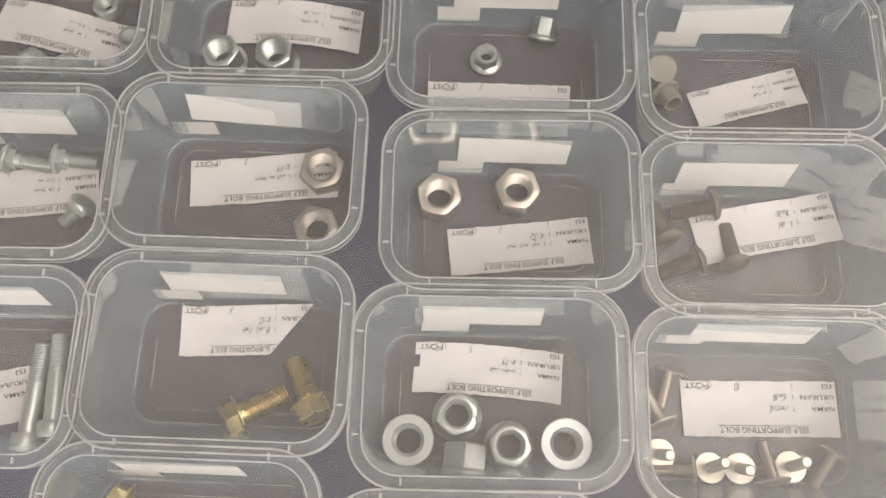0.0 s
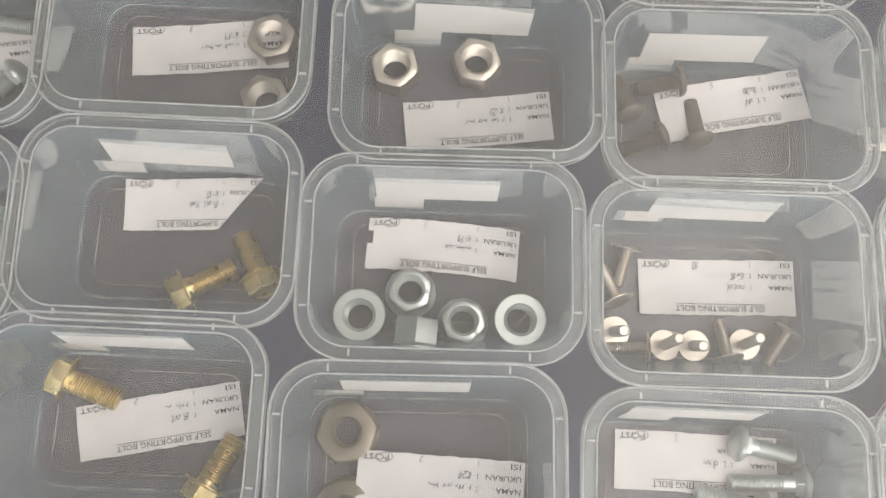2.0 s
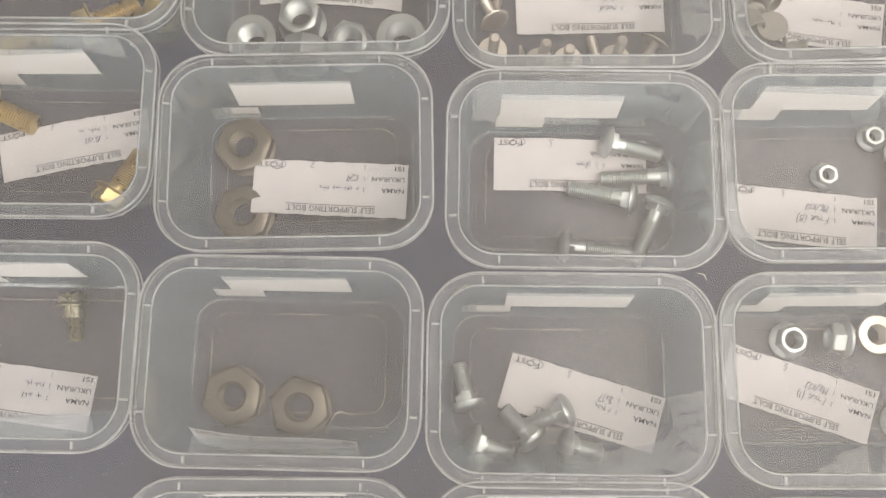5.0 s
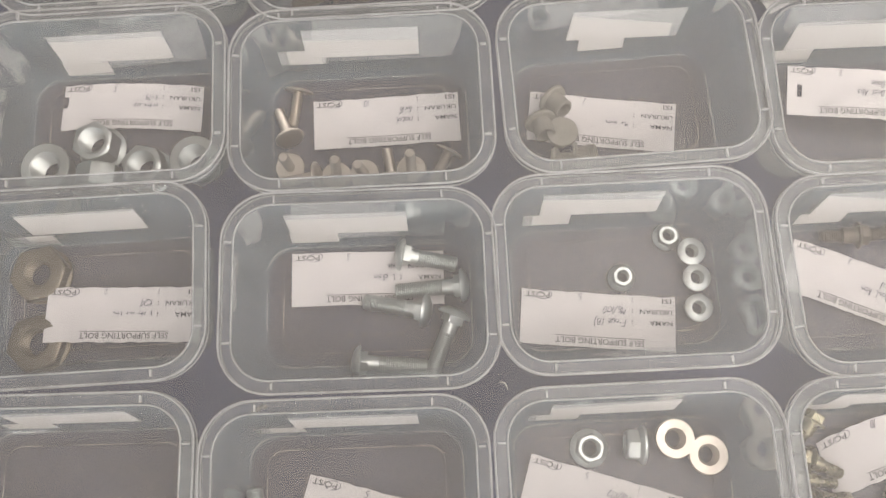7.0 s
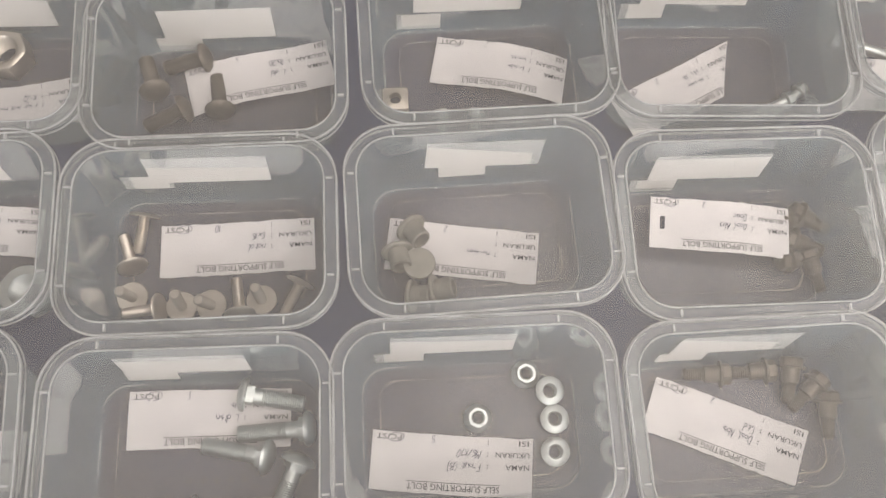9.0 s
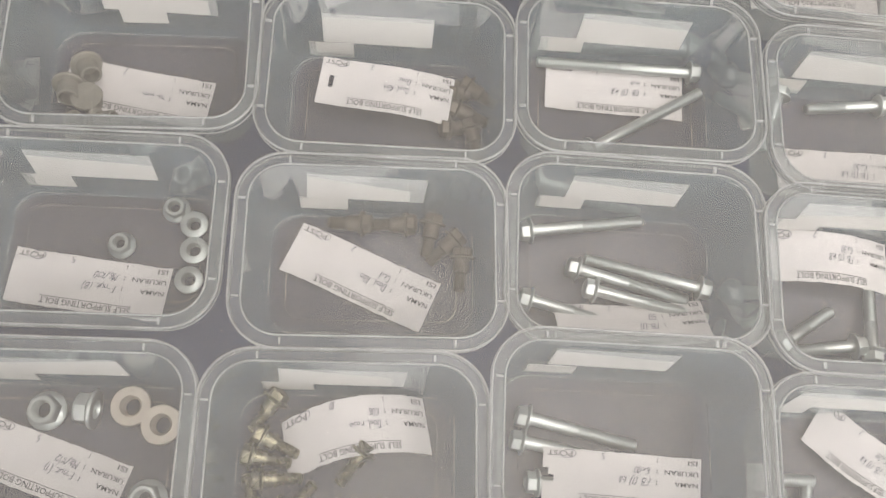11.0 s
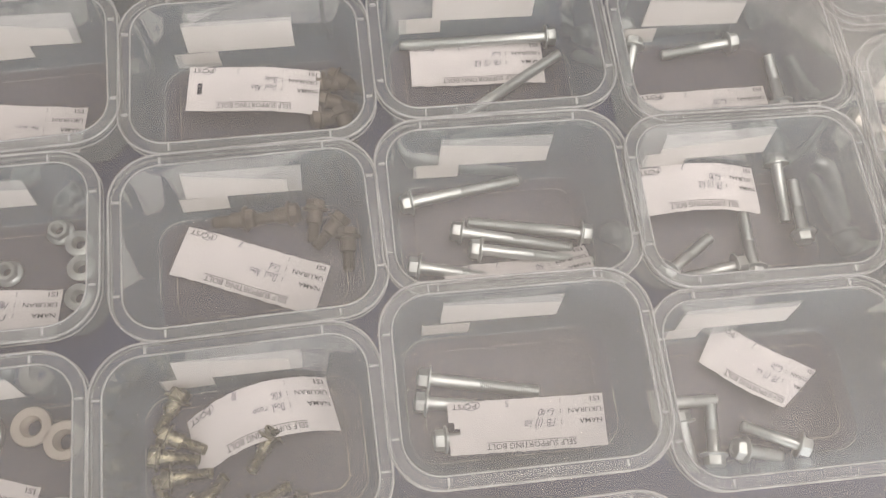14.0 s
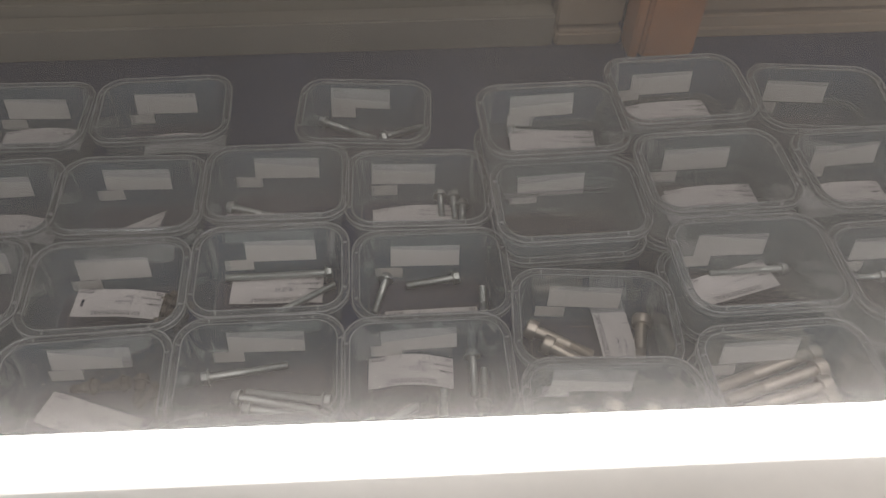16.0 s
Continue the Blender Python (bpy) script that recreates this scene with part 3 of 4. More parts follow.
# each price sticker's middle on the back wall and its lean, and the small sticker's middle, in millimetres and degrees
BIG = {"B1": (-4.6, 27.4, 6), "B2": (3.6, 22.5, 3), "B3": (-5.9, 21, 0), "C1": (-5, 26.7, 1.5), "C2": (-2.6, 26.1, 0), "C3": (-1, 30, 1), "C4": (5.8, 29, 3.5), "C5": (-6.5, 24.9, 0),
       "D2": (-5.9, 24.3, 0), "D3": (-7.7, 26.6, 0), "D4": (-7.4, 28, 1.5), "D5": (-3.2, 29, 4), "D6": (1, 28.5, 2), "D7": (-5, 30.5, -2), "E2": (-2.4, 25.8, -1.5), "E3": (2.1, 26.1, 0),
       "E5": (-2.3, 26.7, 4), "E6": (-2.5, 27.3, 2), "E7": (-8.5, 27, 0), "B7": (-12, 29, 1), "C7": (-2.5, 26.5, 1.5), "B5": (-4.6, 29.3, 1), "D8": (-9, 32, 1), "C6": (4, 27, 1), "B6": (5, 29, 2), "A6": (-7, 33, 1), "A7": (0, 31, -1), "B8": (-6, 27.5, -2), "C8": (-1, 26.5, 1)}
TAB = {"B1": (-35, 10.9), "B2": (-23.5, 7.5), "B3": (-28, 6.5), "C1": (-32.5, 10.4), "C2": (-20.6, 10), "C3": (-32, 20), "C4": (-4.6, 15.5), "C5": (-31, 8.5), "D2": (-37.7, 6.5),
       "D3": (-25.7, 11), "D4": (-32.3, 12.7), "D5": (-24.5, 13.8), "D6": (-29, 14), "D7": (-29.7, 19), "E3": (-35, 10), "E5": (-28.2, 13), "C6": (-31.5, 13.5), "B6": (-30, 15),
       "B7": (-29.5, 11.5), "C7": (-33, 9.5), "B5": (-31, 13.4), "D8": (-36, 21), "A8": (-32, 15), "A6": (-24, 17.5), "A7": (-18.5, 16.5), "B8": (-29, 15)}
random.seed(5)
for key, (x, y, turn, lift) in BOXES.items():
    text = "milky clear plastic box holding " + HOLDS[key] if key in HOLDS else "milky clear plastic box standing on the table"
    bx, bz, lean = BIG.get(key, (random.uniform(-7, 0), random.uniform(25.2, 27.2), random.uniform(-2.5, 2.5)))
    tx, tz = TAB.get(key, (bx - 26, random.uniform(9.0, 11.2)))
    plastic_box(pose(x, y, lift + 0.0002, 0, 0, turn), text, (bx / 1000, bz / 1000, lean), (tx / 1000, tz / 1000))
    if lift > 0.025:
        plastic_box(pose(x + 0.001, y + 0.002, 0.0002, 0, 0, turn + 0.8), "milky clear plastic box nested beneath another box", stickers=False)


# ---- the paper slips ----
def text_points(body, width=None, height=0.0030, shear=0.0, bold=0.006):
    """Built-in font lettering as points and faces, its lower left corner at the origin."""
    cu = bpy.data.curves.new("lettering", "FONT")
    cu.body, cu.size, cu.shear, cu.resolution_u = body, 1.0, shear, 2
    cu.offset = bold
    ob = new("lettering", cu)
    bpy.context.view_layer.update()
    me = bpy.data.meshes.new_from_object(ob.evaluated_get(bpy.context.evaluated_depsgraph_get()))
    pts = np.array([v.co[:2] for v in me.vertices]) if len(me.vertices) else np.zeros((0, 2))
    faces = [tuple(p.vertices) for p in me.polygons]
    bpy.data.objects.remove(ob)
    bpy.data.curves.remove(cu)
    bpy.data.meshes.remove(me)
    if len(pts):
        pts = pts - pts.min(0)
        k = height / pts[:, 1].max()
        pts = pts * ((width / pts[:, 0].max()) if width else k, k)
    return pts, faces


def bar_points(x0, y0, x1, y1):
    return np.array([(x0, y0), (x1, y0), (x1, y1), (x0, y1)]), [(0, 1, 2, 3)]


def gather(pieces):
    pts, faces, n = [], [], 0
    for (p, f), (dx, dy) in pieces:
        pts.append(p + (dx, dy))
        faces += [tuple(i + n for i in g) for g in f]
        n += len(p)
    return np.concatenate(pts), faces


LW, LH = 0.0755, 0.0268
dot = [(bar_points(0, 0, 0.0006, 0.0006), (-0.0168, y)) for y in (-0.0010, 0.0003, -0.0066, -0.0053, -0.0120, -0.0107)]
PRINT = gather([(text_points("SELF SUPPORTING BOLT", 0.0430, 0.0029), (-0.0225, 0.0088)), *((bar_points(0, 0, 0.00222, 0.00030), (-0.0227 + 0.002175 * i, 0.0080)) for i in range(20)),
                (text_points("NAMA", 0.0112, 0.0024), (-0.0362, -0.0012)), (text_points("UKURAN", 0.0160, 0.0024), (-0.0362, -0.0068)),
                (text_points("ISI", 0.0046, 0.0024), (-0.0358, -0.0122)), (text_points("PC/ST", 0.0118, 0.0026), (0.0240, -0.0122)),
                *dot])


# pen letters as strokes on a small grid: each pair of digits is a step across and a step up, the baseline at 2
PEN_LETTERS = {
    "a": "35150403122234 3532", "b": "0802 042534332202", "d": "3832 3425150403122233", "h": "0802 0415253432", "i": "0502 0607", "k": "0802 350432",
    "l": "08031222", "n": "0502 0415253432", "o": "150403122233342515", "p": "0500 042534332203", "r": "0502 042535", "s": "25150424332202", "t": "1703122232 0525",
    "u": "05031222333532", "x": "0532 3502", "c": "3525150403122232", "A": "021832 0434", "B": "0208 08283705 05354302", "C": "3728180703122233", "D": "0208 082836342202", "F": "0208 0838 0525",
    "K": "0208 380532", "L": "080232", "M": "0208254842", "Y": "0815 3812", "0": "180703122233372818", "1": "0718 1812", "2": "07182837350232", "3": "0718283625 25342202",
    "4": "280434 3832", "5": "3808052534332202", "6": "280703122233241504", "7": "083812", "8": "18071633221203362718", "9": "37281807162636 3832",
    "-": "0525", "/": "0138", "(": "19070311", ")": "09171301", ".": "0203",
}


def pen_line(x0, y0, x1, y1, w):
    """One stroke of the pen as a thin bar between two points."""
    dx, dy = x1 - x0, y1 - y0
    n = max(math.hypot(dx, dy), 1e-6)
    ax, ay, ex, ey = -dy / n * w / 2, dx / n * w / 2, dx / n * w * 0.3, dy / n * w * 0.3
    return np.array([(x0 + ax - ex, y0 + ay - ey), (x0 - ax - ex, y0 - ay - ey), (x1 - ax + ex, y1 - ay + ey), (x1 + ax + ex, y1 + ay + ey)]), [(0, 1, 2, 3)]


def handwritten(body, height, rnd):
    k, x, out = height / 6, 0.0, []
    lean = rnd.uniform(0.10, 0.35)
    for ch in body:
        if ch not in PEN_LETTERS:
            x += 3.0
            continue
        grow, lift, wide = rnd.uniform(0.85, 1.15), rnd.uniform(-0.35, 0.35), 0
        for stroke in PEN_LETTERS[ch].split():
            pts = [(int(stroke[i]) * 0.8 + rnd.uniform(-0.18, 0.18), (int(stroke[i + 1]) - 2) * grow + lift + rnd.uniform(-0.2, 0.2)) for i in range(0, len(stroke), 2)]
            wide = max(wide, max(p[0] for p in pts))
            for (xa, ya), (xb, yb) in zip(pts, pts[1:]):
                out.append((pen_line((x + xa + lean * ya) * k, ya * k, (x + xb + lean * yb) * k, yb * k, rnd.uniform(0.00028, 0.00038)), (0.0, 0.0)))
        x += max(wide, 1.2) + rnd.uniform(0.7, 1.2)
    return gather(out)


def strokes(words):
    """Pen marks that cannot be read: short slanting bars in word groups."""
    p, x = [], 0.0
    for n in words:
        for _ in range(n):
            h, s = random.uniform(0.0011, 0.0026), random.uniform(-0.0004, 0.0006)
            p.append((pen_line(x, random.uniform(-0.0003, 0.0004), x + s, h, 0.00032), (0.0, 0.0)))
            p.append((pen_line(x + s, h * random.uniform(0.2, 0.9), x + random.uniform(0.0008, 0.0014), h * random.uniform(0.0, 0.9), 0.00030), (0.0, 0.0)))
            x += random.uniform(0.0011, 0.0017)
        x += 0.0016
    return gather(p)


PEN_NOTES = {"C3": ("notol", "6x16", "10"), "D2": ((1, 3, 3, 3), "K24", "2"), "B2": ((1, 3, 4, 4), "K-22", "2"), "C2": ((5, 3), "K-19", "5"), "B1": ((1, 3, 2, 4), "K-19", "2"),
             "D5": ("Dosl Abs", "Ctd", "2"), "C5": ("Dosl Abs", "Doac", "2"), "E5": ("Dosl roso", "K06", "10"), "D7": ("FB (1) k8", "6x30", "2"), "E6": ("FB (1) k8", "6x40", "5"),
             "E7": ("FB (1) k8", "6x20", "2"), "C6": ("FB (1) k8", (4,), "2"), "C7": ("FB (1) k8", "6x30", "2"), "D6": ("FB (1)", "50", "2"), "D4": ("F-nut (B)", "M6/K10", "5"),
             "E4": ("F-nut (1)", "M8/K12", "5"), "E3": ((1, 4), "8x17", "5"), "D3": ("L disn", (3,), "5"), "C1": ("B.oil Yah", "K-12", "2"), "D1": ("B.oil", (4, 2), "2"),
             "B3": ("L dd", "8x20", "5"), "C4": ((3, 5), (0,), "2")}


def slip_shape(key, arch, wave, phase):
    def rise(u, v):
        s = u / (LW / 2)
        return 0.0006 + arch * (1 - s * s) + wave * (1 + math.sin(s * 3.1 + phase)) * 0.5 + 0.0006 * (1 + math.sin(v * 160 + s + phase)) * 0.5
    return rise


# slips curled about a slanting line lie in a slight bow
BEND = {"E5": 0.0055, "E7": -0.0040, "C2": 0.0012, "D7": 0.0012, "D4": -0.0008}


# a small hole in one slip and nicks in the ends of two others, as cells of the sheet
TORN_OUT = {"C5": ((2, 3), (2, 4)), "C2": ((0, 4), (0, 5)), "E6": ((0, 3), (0, 4), (1, 3))}


def paper_slip(key, m, arch, wave, phase, torn=0.0):
    rise = slip_shape(key, arch, wave, phase)
    bend = BEND.get(key, 0.0)
    nx, ny, bm = 28, 8, bmesh.new()
    rnd = random.Random(key)
    edge = [rnd.uniform(-0.0003, 0.0003) for _ in range(nx + 1)]
    layers = []
    for side in (0.0, -0.00012):
        grid = []
        for j in range(ny + 1):
            row = []
            for i in range(nx + 1):
                u, v = -LW / 2 + LW * i / nx, -LH / 2 + LH * j / ny
                if torn:
                    keep = LW / 2 - torn * (1 - (v + LH / 2) / LH)
                    u = -LW / 2 + (keep + LW / 2) * i / nx
                if j in (0, ny):
                    v += edge[i]
                row.append(bm.verts.new((u, v - bend * (2 * u / LW) ** 2, rise(u, v) + side)))
            grid.append(row)
        layers.append(grid)
        for j in range(ny):
            for i in range(nx):
                if (i, j) in TORN_OUT.get(key, ()):
                    continue
                bm.faces.new((grid[j][i], grid[j][i + 1], grid[j + 1][i + 1], grid[j + 1][i]))
    a, b = layers
    loop = [(0, i) for i in range(nx)] + [(j, nx) for j in range(ny)] + [(ny, nx - i) for i in range(nx)] + [(ny - j, 0) for j in range(ny)]
    for (j0, i0), (j1, i1) in zip(loop, loop[1:] + loop[:1]):
        bm.faces.new((a[j0][i0], a[j1][i1], b[j1][i1], b[j0][i0]))
    ob = tagged(part("paper_slip", bm, PAPER), "curled white paper slip printed upside down with pen marks", "paper label", "slips in the boxes")

    def write(name, data, mat):
        pts, faces = data
        bm2, vs = bmesh.new(), []
        for x, y in pts:
            u, v = -x, -y
            vs.append(bm2.verts.new((u, v - bend * (2 * u / LW) ** 2, rise(u, v) + 0.00035)))
        keep = LW / 2 - 0.0005
        for f in faces:
            c = sum((vs[i].co for i in f), Vector()) / len(f)
            if torn and c.x > keep - torn * (1 - (c.y + LH / 2) / LH):
                continue
            bm2.faces.new([vs[i] for i in f])
        part(name, bm2, mat, ob, smooth=False)
    write("printed_text", PRINT, INK)
    penned = PEN_NOTES.get(key, ((2, 4), (3, 2), "2"))
    pieces = []
    for body, (x, y), hgt in zip(penned, ((-0.0135, -0.0016), (-0.0135, -0.0070), (0.0085, -0.0124)), (0.0034, 0.0033, 0.0030)):
        if isinstance(body, str):
            pieces.append((handwritten(body, hgt, rnd), (x, y + rnd.uniform(-0.0005, 0.0005))))
        elif sum(body):
            pieces.append((strokes(body), (x, y)))
    turns = np.linspace(0.4 + rnd.uniform(0, 2), 6.6 + rnd.uniform(0, 2), 19)
    loop_x, loop_y = 0.0262 + rnd.uniform(-0.0006, 0.0006) + 0.0037 * np.cos(turns), -0.0110 + 0.0021 * np.sin(turns + 0.2)
    ringed = [(pen_line(*q, 0.00032), (0.0, 0.0)) for q in zip(loop_x, loop_y, loop_x[1:], loop_y[1:])]
    write("handwriting", gather(pieces + ringed), PEN)
    ob.matrix_world = m
    return ob


ARCH = {"E5": 0.0095, "D7": 0.0035, "E7": 0.0070, "A0": 0.004, "A1": 0.003, "C2": 0.0020, "B4": 0.003, "B3": 0.003, "A4": 0.005, "A5": 0.006, "B7": 0.003}
TORN = {"C1": 0.024, "B5": 0.020, "E7": 0.013}
WAVY = {"C5": 0.0028, "D6": 0.0030, "B3": 0.0030, "B4": 0.0030, "E7": 0.0022, "D7": 0.0024, "C1": 0.0026, "A1": 0.0030}
# slips cut shorter or narrower than the rest
CUT = {"A3": (0.82, 0.82), "B2": (0.97, 0.93), "C2": (0.97, 0.93), "D1": (1.0, 0.93), "E4": (0.96, 0.96), "C5": (0.92, 0.97), "E6": (0.98, 0.90), "D7": (0.85, 1.0),
       "E7": (0.72, 0.92), "E5": (0.89, 1.0), "C1": (0.88, 0.94), "B1": (1.03, 0.97), "B4": (0.94, 1.0)}
LEANING = {"E2": (70, 0.012), "A2": (25, 0.008), "D6": (-30, 0.0075), "C5": (2, 0.010), "D7": (0, 0.007), "D2": (0, 0.0068), "B6": (20, 0.008), "A7": (8, 0.006), "D8": (4, 0.0125), "C8": (3, 0.006), "E6": (3, 0.008), "D3": (0, 0.0), "C4": (0, 0.0)}
random.seed(11)
for key, x, y, turn in LABELS:
    lift = BOXES[key][3]
    tilt, up = LEANING.get(key, (random.uniform(-2, 2), 0.0))
    squeeze = Matrix.Diagonal((*CUT.get(key, (1.0, 1.0)), 1.0, 1.0))
    paper_slip(key, pose(x, y, lift + 0.0032 + up, 0, 0, turn) @ pose(0, 0, 0, tilt, 0, 0) @ squeeze, ARCH.get(key, random.uniform(0.0, 0.0010)), WAVY.get(key, random.uniform(0.0004, 0.0020)), random.uniform(0, 6), TORN.get(key, 0.0))

# pads of loose slips in three of the raised boxes
for key, n, dx, dy in (("A8", 6, 0.0, 0.004), ("B9", 5, 0.005, 0.0), ("B10", 5, -0.0125, -0.0015)):
    x, y, turn, lift = BOXES[key]
    for i in range(n):
        paper_slip(key + str(i), pose(x + dx + random.uniform(-0.002, 0.002), y + dy + random.uniform(-0.002, 0.002), lift + 0.0035 + 0.0020 * i, 0, 0, turn + random.uniform(-4, 4)),
                   0.0030, 0.001, i * 0.7)


# ---- nuts and bolts ----
def threads(r, z0, z1, pitch=0.0010):
    rings, z = [], z0
    while z < z1 - pitch:
        rings += [circle(r * 0.86, z, 14), circle(r, z + pitch * 0.45, 14), circle(r, z + pitch * 0.6, 14)]
        z += pitch
    return rings + [circle(r * 0.86, z1 - 0.0004, 14), circle(r * 0.72, z1, 14)]


# kind: finish, name, label, shaft radius, hexagon across flats, head height, flange or dome radius, smooth share of the shaft
BOLT_KINDS = {
    "gold": (GOLD, "hex_flange_bolt", "yellow zinc hex flange bolt with coarse thread", 0.0055, 0.0150, 0.0085, 0.0105, 0.10),
    "dark": (DARK, "button_head_bolt", "dark oxidised round-headed bolt", 0.0039, 0.0, 0.0042, 0.0078, 0.06),
    "truss": (NICKEL, "truss_head_bolt", "nickel bolt with a wide thin round head", 0.0027, 0.0, 0.0020, 0.0074, 0.0),
    "carriage": (ZINC, "carriage_bolt", "shiny zinc bolt with a domed head", 0.0040, 0.0, 0.0042, 0.0082, 0.28),
    "darkflange": (DARK, "hex_flange_bolt", "small dark hex flange bolt", 0.0030, 0.0090, 0.0052, 0.0066, 0.42),
    "bronze": (BRONZE, "shoulder_bolt", "olive plated shoulder bolt with flanged head", 0.0028, 0.0090, 0.0052, 0.0068, 0.36),
    "long": (ZINC, "hex_flange_bolt", "shiny zinc hex flange bolt", 0.0030, 0.0088, 0.0060, 0.0066, 0.45),
    "steel": (ZINC, "hex_bolt", "small shiny steel bolt", 0.0025, 0.0070, 0.0045, 0.0048, 0.30),
    "thick": (NICKEL, "cap_head_bolt", "thick pale steel bolt with a round head", 0.0047, 0.0, 0.0085, 0.0078, 0.60),
    "thickzinc": (ZINC, "stud_bolt", "thick zinc plated bolt", 0.0045, 0.0, 0.0080, 0.0070, 0.55),
}
BUILT = {}


def bolt_meshes(kind, length):
    key = (kind, round(length, 3))
    if key in BUILT:
        return BUILT[key]
    mat, name, label, r, af, hh, fr, plain = BOLT_KINDS[kind]
    made = []
    if af:
        head = loft([hexring(af, 0.0012), hexring(af, hh - 0.0008), hexring(af * 0.97, hh - 0.0003, round_to=0.93), hexring(af * 0.86, hh, round_to=0.9), circle(af * 0.30, hh), circle(af * 0.26, hh - 0.0005)], cap_start=True, cap_end=True)
        made.append(("head", head))
        made.append(("flange", loft([circle(fr * 0.97, 0.0), circle(fr, 0.0003), circle(fr, 0.0008), circle(fr * 0.8, 0.0014), circle(af * 0.45, 0.0018)], cap_start=True, cap_end=True)))
    elif hh > 0.006:
        made.append(("head", loft([circle(fr * 0.96, 0.0), circle(fr, 0.0005), circle(fr, hh - 0.0012), circle(fr * 0.88, hh), hexring(fr * 0.95, hh), hexring(fr * 0.9, hh - 0.004)], cap_start=True, cap_end=True)))
    else:
        made.append(("head", loft([circle(fr * 0.97, 0.0), circle(fr, 0.0004)] + [circle(fr * math.cos(a), 0.0004 + (hh - 0.0004) * math.sin(a)) for a in (0.3, 0.6, 0.9, 1.2, 1.4)], cap_start=True, cap_end=True)))
    smooth_end = -length * plain
    rs = r * (1.35 if kind in ("bronze", "darkflange") else 1.0)
    if plain > 0:
        neck = [circle(rs, 0.0002, 14), circle(rs, smooth_end + 0.0003, 14), circle(r * 0.9, smooth_end - 0.0003, 14)]
        if kind == "carriage":
            neck = [rounded(2.05 * r, 2.05 * r, 0.0006, z, 4) for z in (0.0002, -0.0035)] + []
            made.append(("square_neck", loft(neck, cap_start=True, cap_end=True)))
            neck = [circle(r * 0.95, -0.003, 14), circle(r * 0.95, smooth_end, 14)]
        made.append(("shank", loft(neck, cap_start=True, cap_end=True)))
    tr = [[(x, y, -z) for x, y, z in ring] for ring in threads(r, length * plain, length, 0.00125 if r > 0.004 else 0.0010)]
    made.append(("thread", loft(tr, cap_start=True, cap_end=True)))
    BUILT[key] = [(n, mesh_of(n, bm, mat)) for n, bm in made]
    return BUILT[key]


def bolt(kind, m, length):
    mat, name, label, r, af, hh, fr, plain = BOLT_KINDS[kind]
    ob = tagged(new(name), label, "bolt", "bolts in the boxes")
    for n, me in bolt_meshes(kind, length):
        part(n, me, mat, ob)
    ob.matrix_world = m
    return ob


random.seed(23)
LENGTHS = {"gold": 0.024, "dark": 0.021, "truss": 0.0185, "darkflange": 0.017, "bronze": 0.018}
for key, kind, x, y, turn, length in BOLTS:
    lift = BOXES[key][3]
    mat, name, label, r, af, hh, fr, plain = BOLT_KINDS[kind]
    length = LENGTHS.get(kind, length)
    droop = math.degrees(math.asin(min(0.5, (fr - r) / max(length, 0.008))))
    z = lift + 0.0034 + fr
    bolt(kind, pose(x, y, z, 0, 0, turn) @ pose(0, 0, 0, 0, droop, 0) @ pose(hh * 0.3, 0, 0, 0, -90, 0) @ pose(0, 0, 0, 0, 0, random.uniform(0, 60)), length)


def nut_rings(af, height, hole, flange=0.0, serrated=False):
    """Rings of a nut from its seat, up the outside, over the top and down the threaded bore."""
    rings = []
    if flange:
        seat = [(x, y, z + (0.0006 if serrated and i % 2 else 0.0)) for i, (x, y, z) in enumerate(circle(flange * 0.96, 0.0))]
        rings += [circle(hole * 1.25, 0.0), seat, circle(flange, 0.0005), circle(flange, 0.0014), circle(flange * 0.9, 0.0022), hexring(af, 0.0030)]
    else:
        rings += [circle(hole * 1.2, 0.0), hexring(af * 0.93, 0.0, round_to=0.92), hexring(af, 0.0008)]
    rings += [hexring(af, height - 0.0016), hexring(af * 0.985, height - 0.0006, round_to=0.94), hexring(af * 0.90, height, round_to=0.90), circle(hole * 1.22, height)]
    z = height - 0.0012
    while z > 0.0012:
        rings += [circle(hole, z), circle(hole * 1.15, z - 0.0006)]
        z -= 0.0012
    return rings


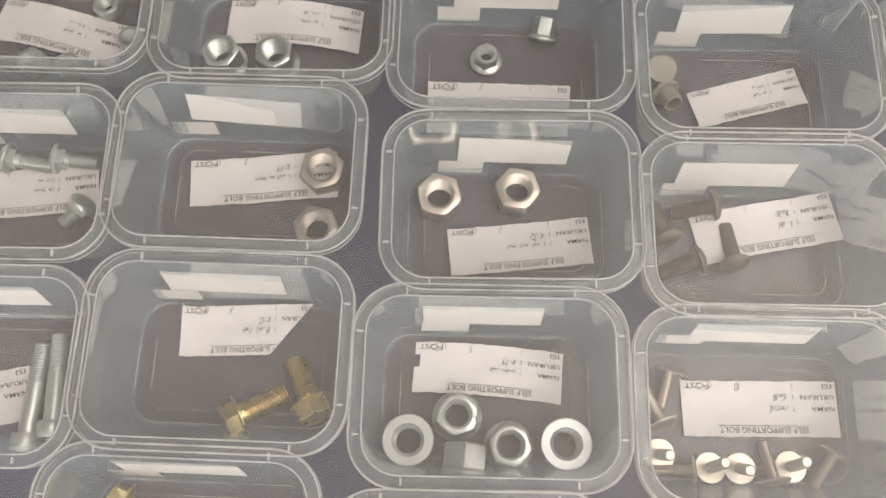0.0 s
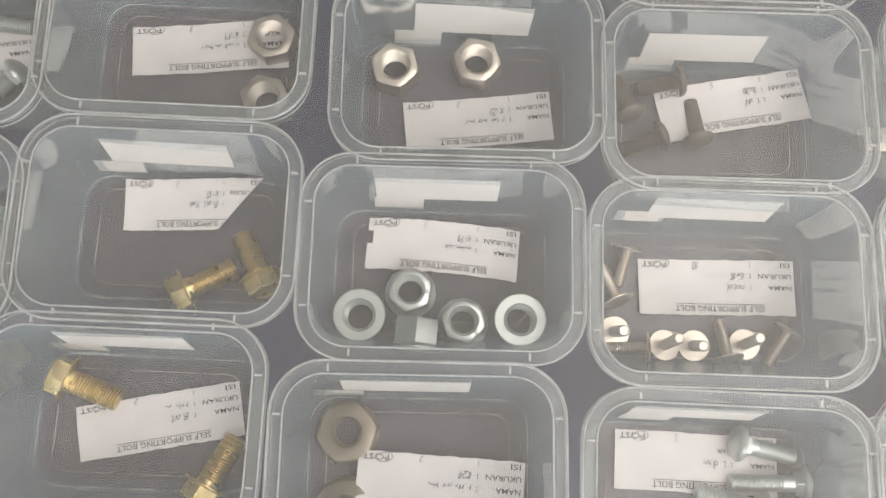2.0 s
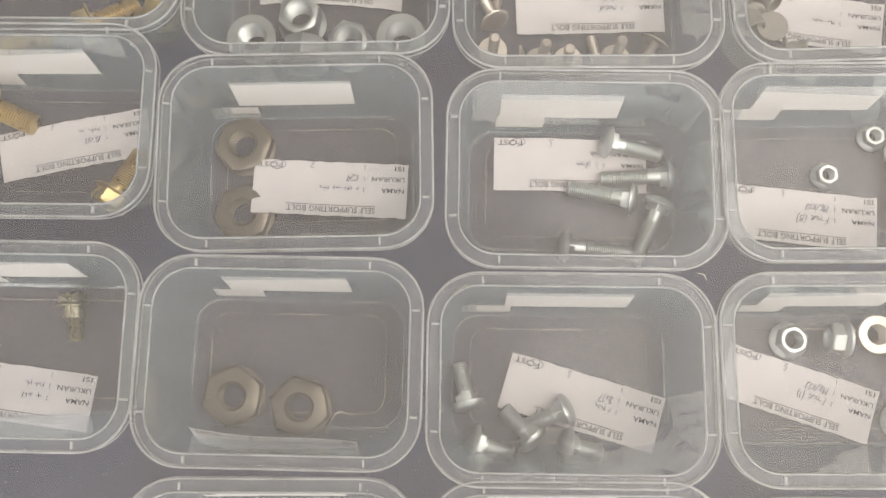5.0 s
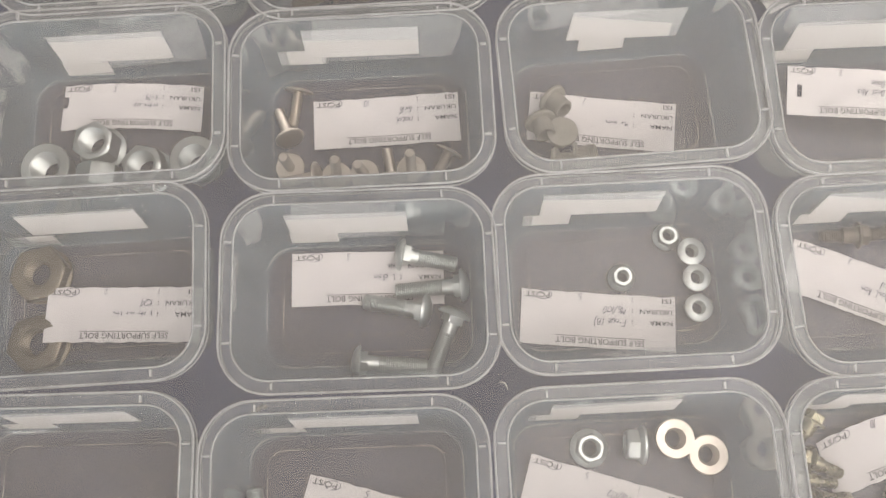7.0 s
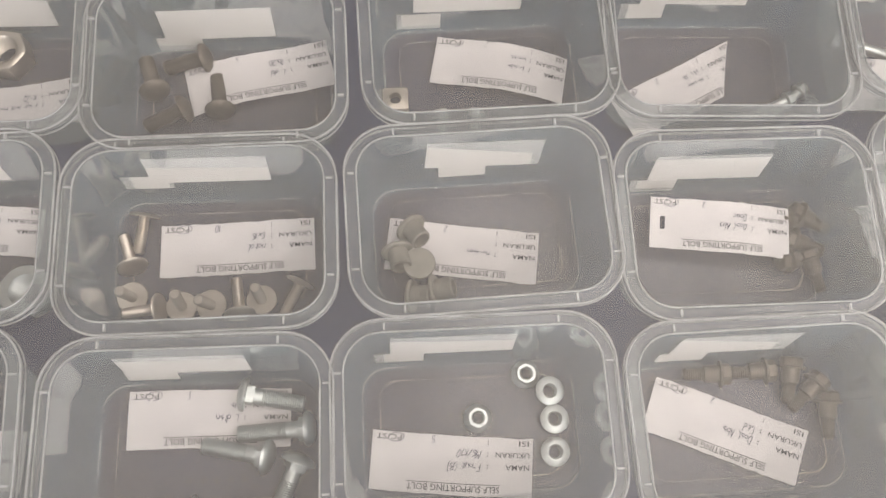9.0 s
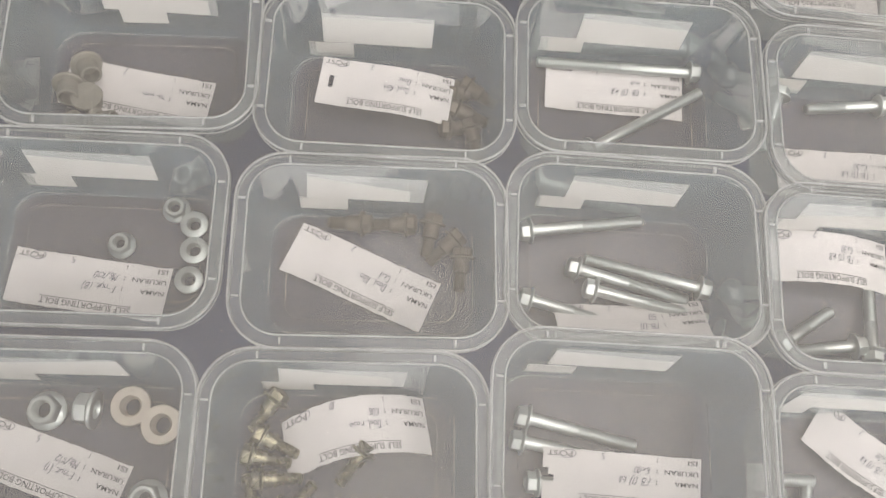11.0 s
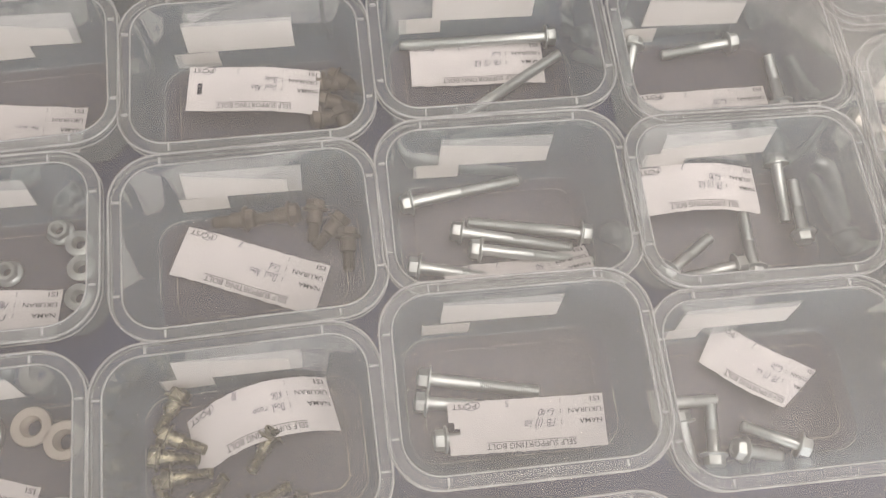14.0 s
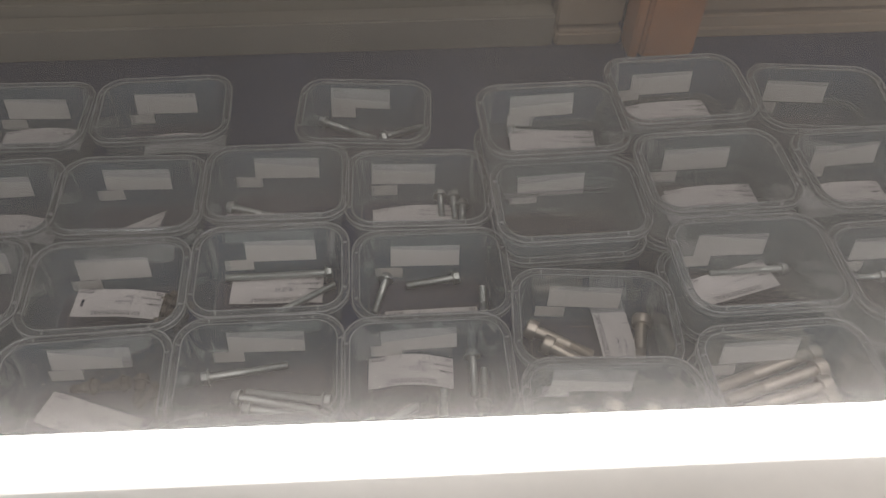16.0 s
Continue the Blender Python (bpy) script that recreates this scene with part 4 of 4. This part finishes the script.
NUT_KINDS = {
    "hexbig": (NICKEL, "hex_nut", "large satin steel hex nut", 0.0215, 0.0125, 0.0064, 0.0, 0),
    "hexmid": (ZINC, "hex_nut", "zinc plated hex nut", 0.0140, 0.0100, 0.0040, 0.0, 0),
    "hexside": (ZINC, "hex_nut", "small tall zinc nut lying tilted", 0.0115, 0.0125, 0.0032, 0.0082, 62),
    "flangebig": (ZINC, "flange_nut", "large shiny zinc flange nut", 0.0190, 0.0145, 0.0058, 0.0122, 0),
    "flangedown": (ZINC, "flange_nut", "large zinc flange nut lying face down", 0.0190, 0.0145, 0.0062, 0.0122, 180),
    "flangeside": (ZINC, "flange_nut", "large zinc flange nut standing on its side", 0.0190, 0.0145, 0.0058, 0.0122, 90),
    "brown": (BROWN, "washer_nut", "oily brown steel nut with a broad washer face", 0.0255, 0.0085, 0.0058, 0.0142, 0),
    "small": (ZINC, "flange_nut", "small shiny zinc flange nut", 0.0096, 0.0062, 0.0026, 0.0068, 0),
    "smalldown": (ZINC, "flange_nut", "small zinc flange nut lying face down", 0.0096, 0.0062, 0.0028, 0.0068, 180),
    "mid": (ZINC, "flange_nut", "zinc plated flange nut", 0.0125, 0.0088, 0.0037, 0.0090, 0),
    "middown": (NICKEL, "flange_nut", "zinc flange nut lying face down", 0.0125, 0.0088, 0.0040, 0.0092, 180),
    "midside": (ZINC, "flange_nut", "zinc flange nut standing on its side", 0.0125, 0.0088, 0.0037, 0.0090, 270),
}
NUT_MESHES = {k: mesh_of(v[1], loft(nut_rings(v[3], v[4], v[5], v[6], k == "smalldown"), close=True), v[0]) for k, v in NUT_KINDS.items()}


def square_nut():
    rings = [circle(0.0032, 0.0, 16), rounded(0.0132, 0.0122, 0.0012, 0.0, 4), rounded(0.0132, 0.0122, 0.0012, 0.0045, 4), circle(0.0032, 0.0050, 16)]
    rings[1], rings[2] = rings[1][2:] + rings[1][:2], rings[2][2:] + rings[2][:2]
    rings[1], rings[2] = rings[1][-4:] + rings[1][:-4], rings[2][-4:] + rings[2][:-4]
    return loft(rings, close=True)


CAP_MESHES = [("head", mesh_of("head", loft([circle(0.0078, 0.0), circle(0.0080, 0.0004), circle(0.0080, 0.0012), circle(0.0074, 0.0018)], cap_start=True, cap_end=True), RUBBER)),
              ("barrel", mesh_of("barrel", loft([circle(0.0052, 0.0016), circle(0.0052, 0.0100), circle(0.0047, 0.0106), circle(0.0040, 0.0106), circle(0.0039, 0.004)], cap_start=True, cap_end=True), RUBBER))]

for key, kind, x, y in NUTS:
    floor_z = BOXES[key][3] + 0.0034
    spin = random.uniform(0, 60)
    if kind in NUT_KINDS:
        mat, name, label, af, height, hole, flange, roll = NUT_KINDS[kind]
        ob = tagged(new(name, NUT_MESHES[kind]), label, "nut", "nuts in the boxes")
        rad = max(flange, af / 2)
        if roll == 0:
            m = pose(x, y, floor_z, 0, 0, spin)
        elif roll == 180:
            m = pose(x, y, floor_z + height, 180, 0, spin)
        elif roll == 90:
            m = pose(x, y - height / 2, floor_z + rad, -90, 0, 0) @ pose(0, 0, 0, 0, 0, 30)
        elif roll == 270:
            m = pose(x + height / 2, y, floor_z + rad, 0, -90, 0) @ pose(0, 0, 0, 0, 0, 8)
        else:
            m = pose(x, y, floor_z + 0.0045, roll, 0, spin * 4)
        ob.matrix_world = m
    elif kind == "square":
        ob = tagged(part("square_nut", square_nut(), NICKEL), "pale square steel nut", "nut", "nuts in the boxes")
        ob.matrix_world = pose(x, y, floor_z, 0, 0, 4)
    elif kind == "cap":
        ob = tagged(new("rivet_cap"), "dull grey round-headed metal cap", "cap", "caps in the boxes")
        for n, me in CAP_MESHES:
            part(n, me, RUBBER, ob)
        if random.random() < 0.5:
            ob.matrix_world = pose(x, y, floor_z + 0.0108, 180, 0, spin) @ pose(0, 0, 0, random.uniform(-14, 14), 0, 0)
        else:
            ob.matrix_world = pose(x, y, floor_z + 0.0078, 70, 0, spin * 3)
    elif kind == "trussup":
        bolt("truss", pose(x, y, floor_z + 0.0030, 0, 0, spin * 6) @ pose(0, 0, 0, 180 + random.uniform(-9, 9), 0, 0), LENGTHS["truss"])


# ---- faint moulded marks on some box floors ----
MOULDED = mesh_of("moulded_words", bmesh.new(), MARK)
words, faces = text_points("MICROWAVE OVEN SAFE", 0.030, 0.0016)
MOULDED.from_pydata([(-x + 0.015, -y, 0.0) for x, y in words], [], faces)
icons = bmesh.new()
for i in range(5):
    box_bm(-0.014 + 0.0062 * i, -0.0115 + 0.0062 * i, -0.0012, 0.0012, 0.0, 0.0003, bm=icons)
ICONS = mesh_of("moulded_icons", icons, MARK, False)
for ob in [o for o in scene.objects if o.name.startswith("plastic_box")]:
    label = ob["label"]
    if "brown nuts" in label or "short bolts" in label or "long bolts" in label:
        part("moulded_words", MOULDED, MARK, ob, "faint raised lettering").matrix_basis = pose(0.008, 0.0135, 0.0030)
    elif "olive" in label or "small flange" in label or "grey caps" in label or "carriage" in label:
        part("moulded_icons", ICONS, MARK, ob, "faint raised icons").matrix_basis = pose(0.004, 0.006 if "caps" in label or "flange" in label else -0.015, 0.0028)


# ---- bits of litter between and in the boxes ----
def wire_bit(m, length, thick, bend, mat, name, label, category):
    """A short bent length, swept round along its middle line."""
    rings = []
    for i in range(9):
        u = i / 8
        a = bend * (u - 0.5)
        x, y = length * (u - 0.5), length * bend * 0.35 * (1 - (2 * u - 1) ** 2)
        r = thick * (0.6 if i in (0, 8) else 1.0)
        rings.append([(x - r * math.cos(b) * math.sin(a), y + r * math.cos(b) * math.cos(a), thick + r * math.sin(b)) for b in (0.0, 1.05, 2.09, 3.14, 4.19, 5.24)])
    ob = tagged(part(name, loft(rings, cap_start=True, cap_end=True), mat), label, category)
    ob.matrix_world = m
    return ob


wire_bit(pose(0.2177, -0.0467, 0.0002, 0, 0, -40), 0.0060, 0.0004, 0.9, ZINC, "wire_offcut", "tiny bent steel offcut lying on the navy table", "wire")
wire_bit(pose(0.5820, -0.0099, 0.0002, 0, 0, -35), 0.0090, 0.0010, 0.1, ZINC, "pin_offcut", "short zinc pin lying on the table between boxes", "pin")
wire_bit(pose(0.0998, -0.0604, 0.0002, 0, 0, 35), 0.0100, 0.0012, 0.3, BRONZE, "brass_offcut", "dull yellow metal offcut on the table", "offcut")
wire_bit(pose(0.0482, -0.1284, 0.0034, 0, 0, 20), 0.0140, 0.00025, 1.3, STICKER, "paper_thread", "thin curled white thread on a box floor", "thread")
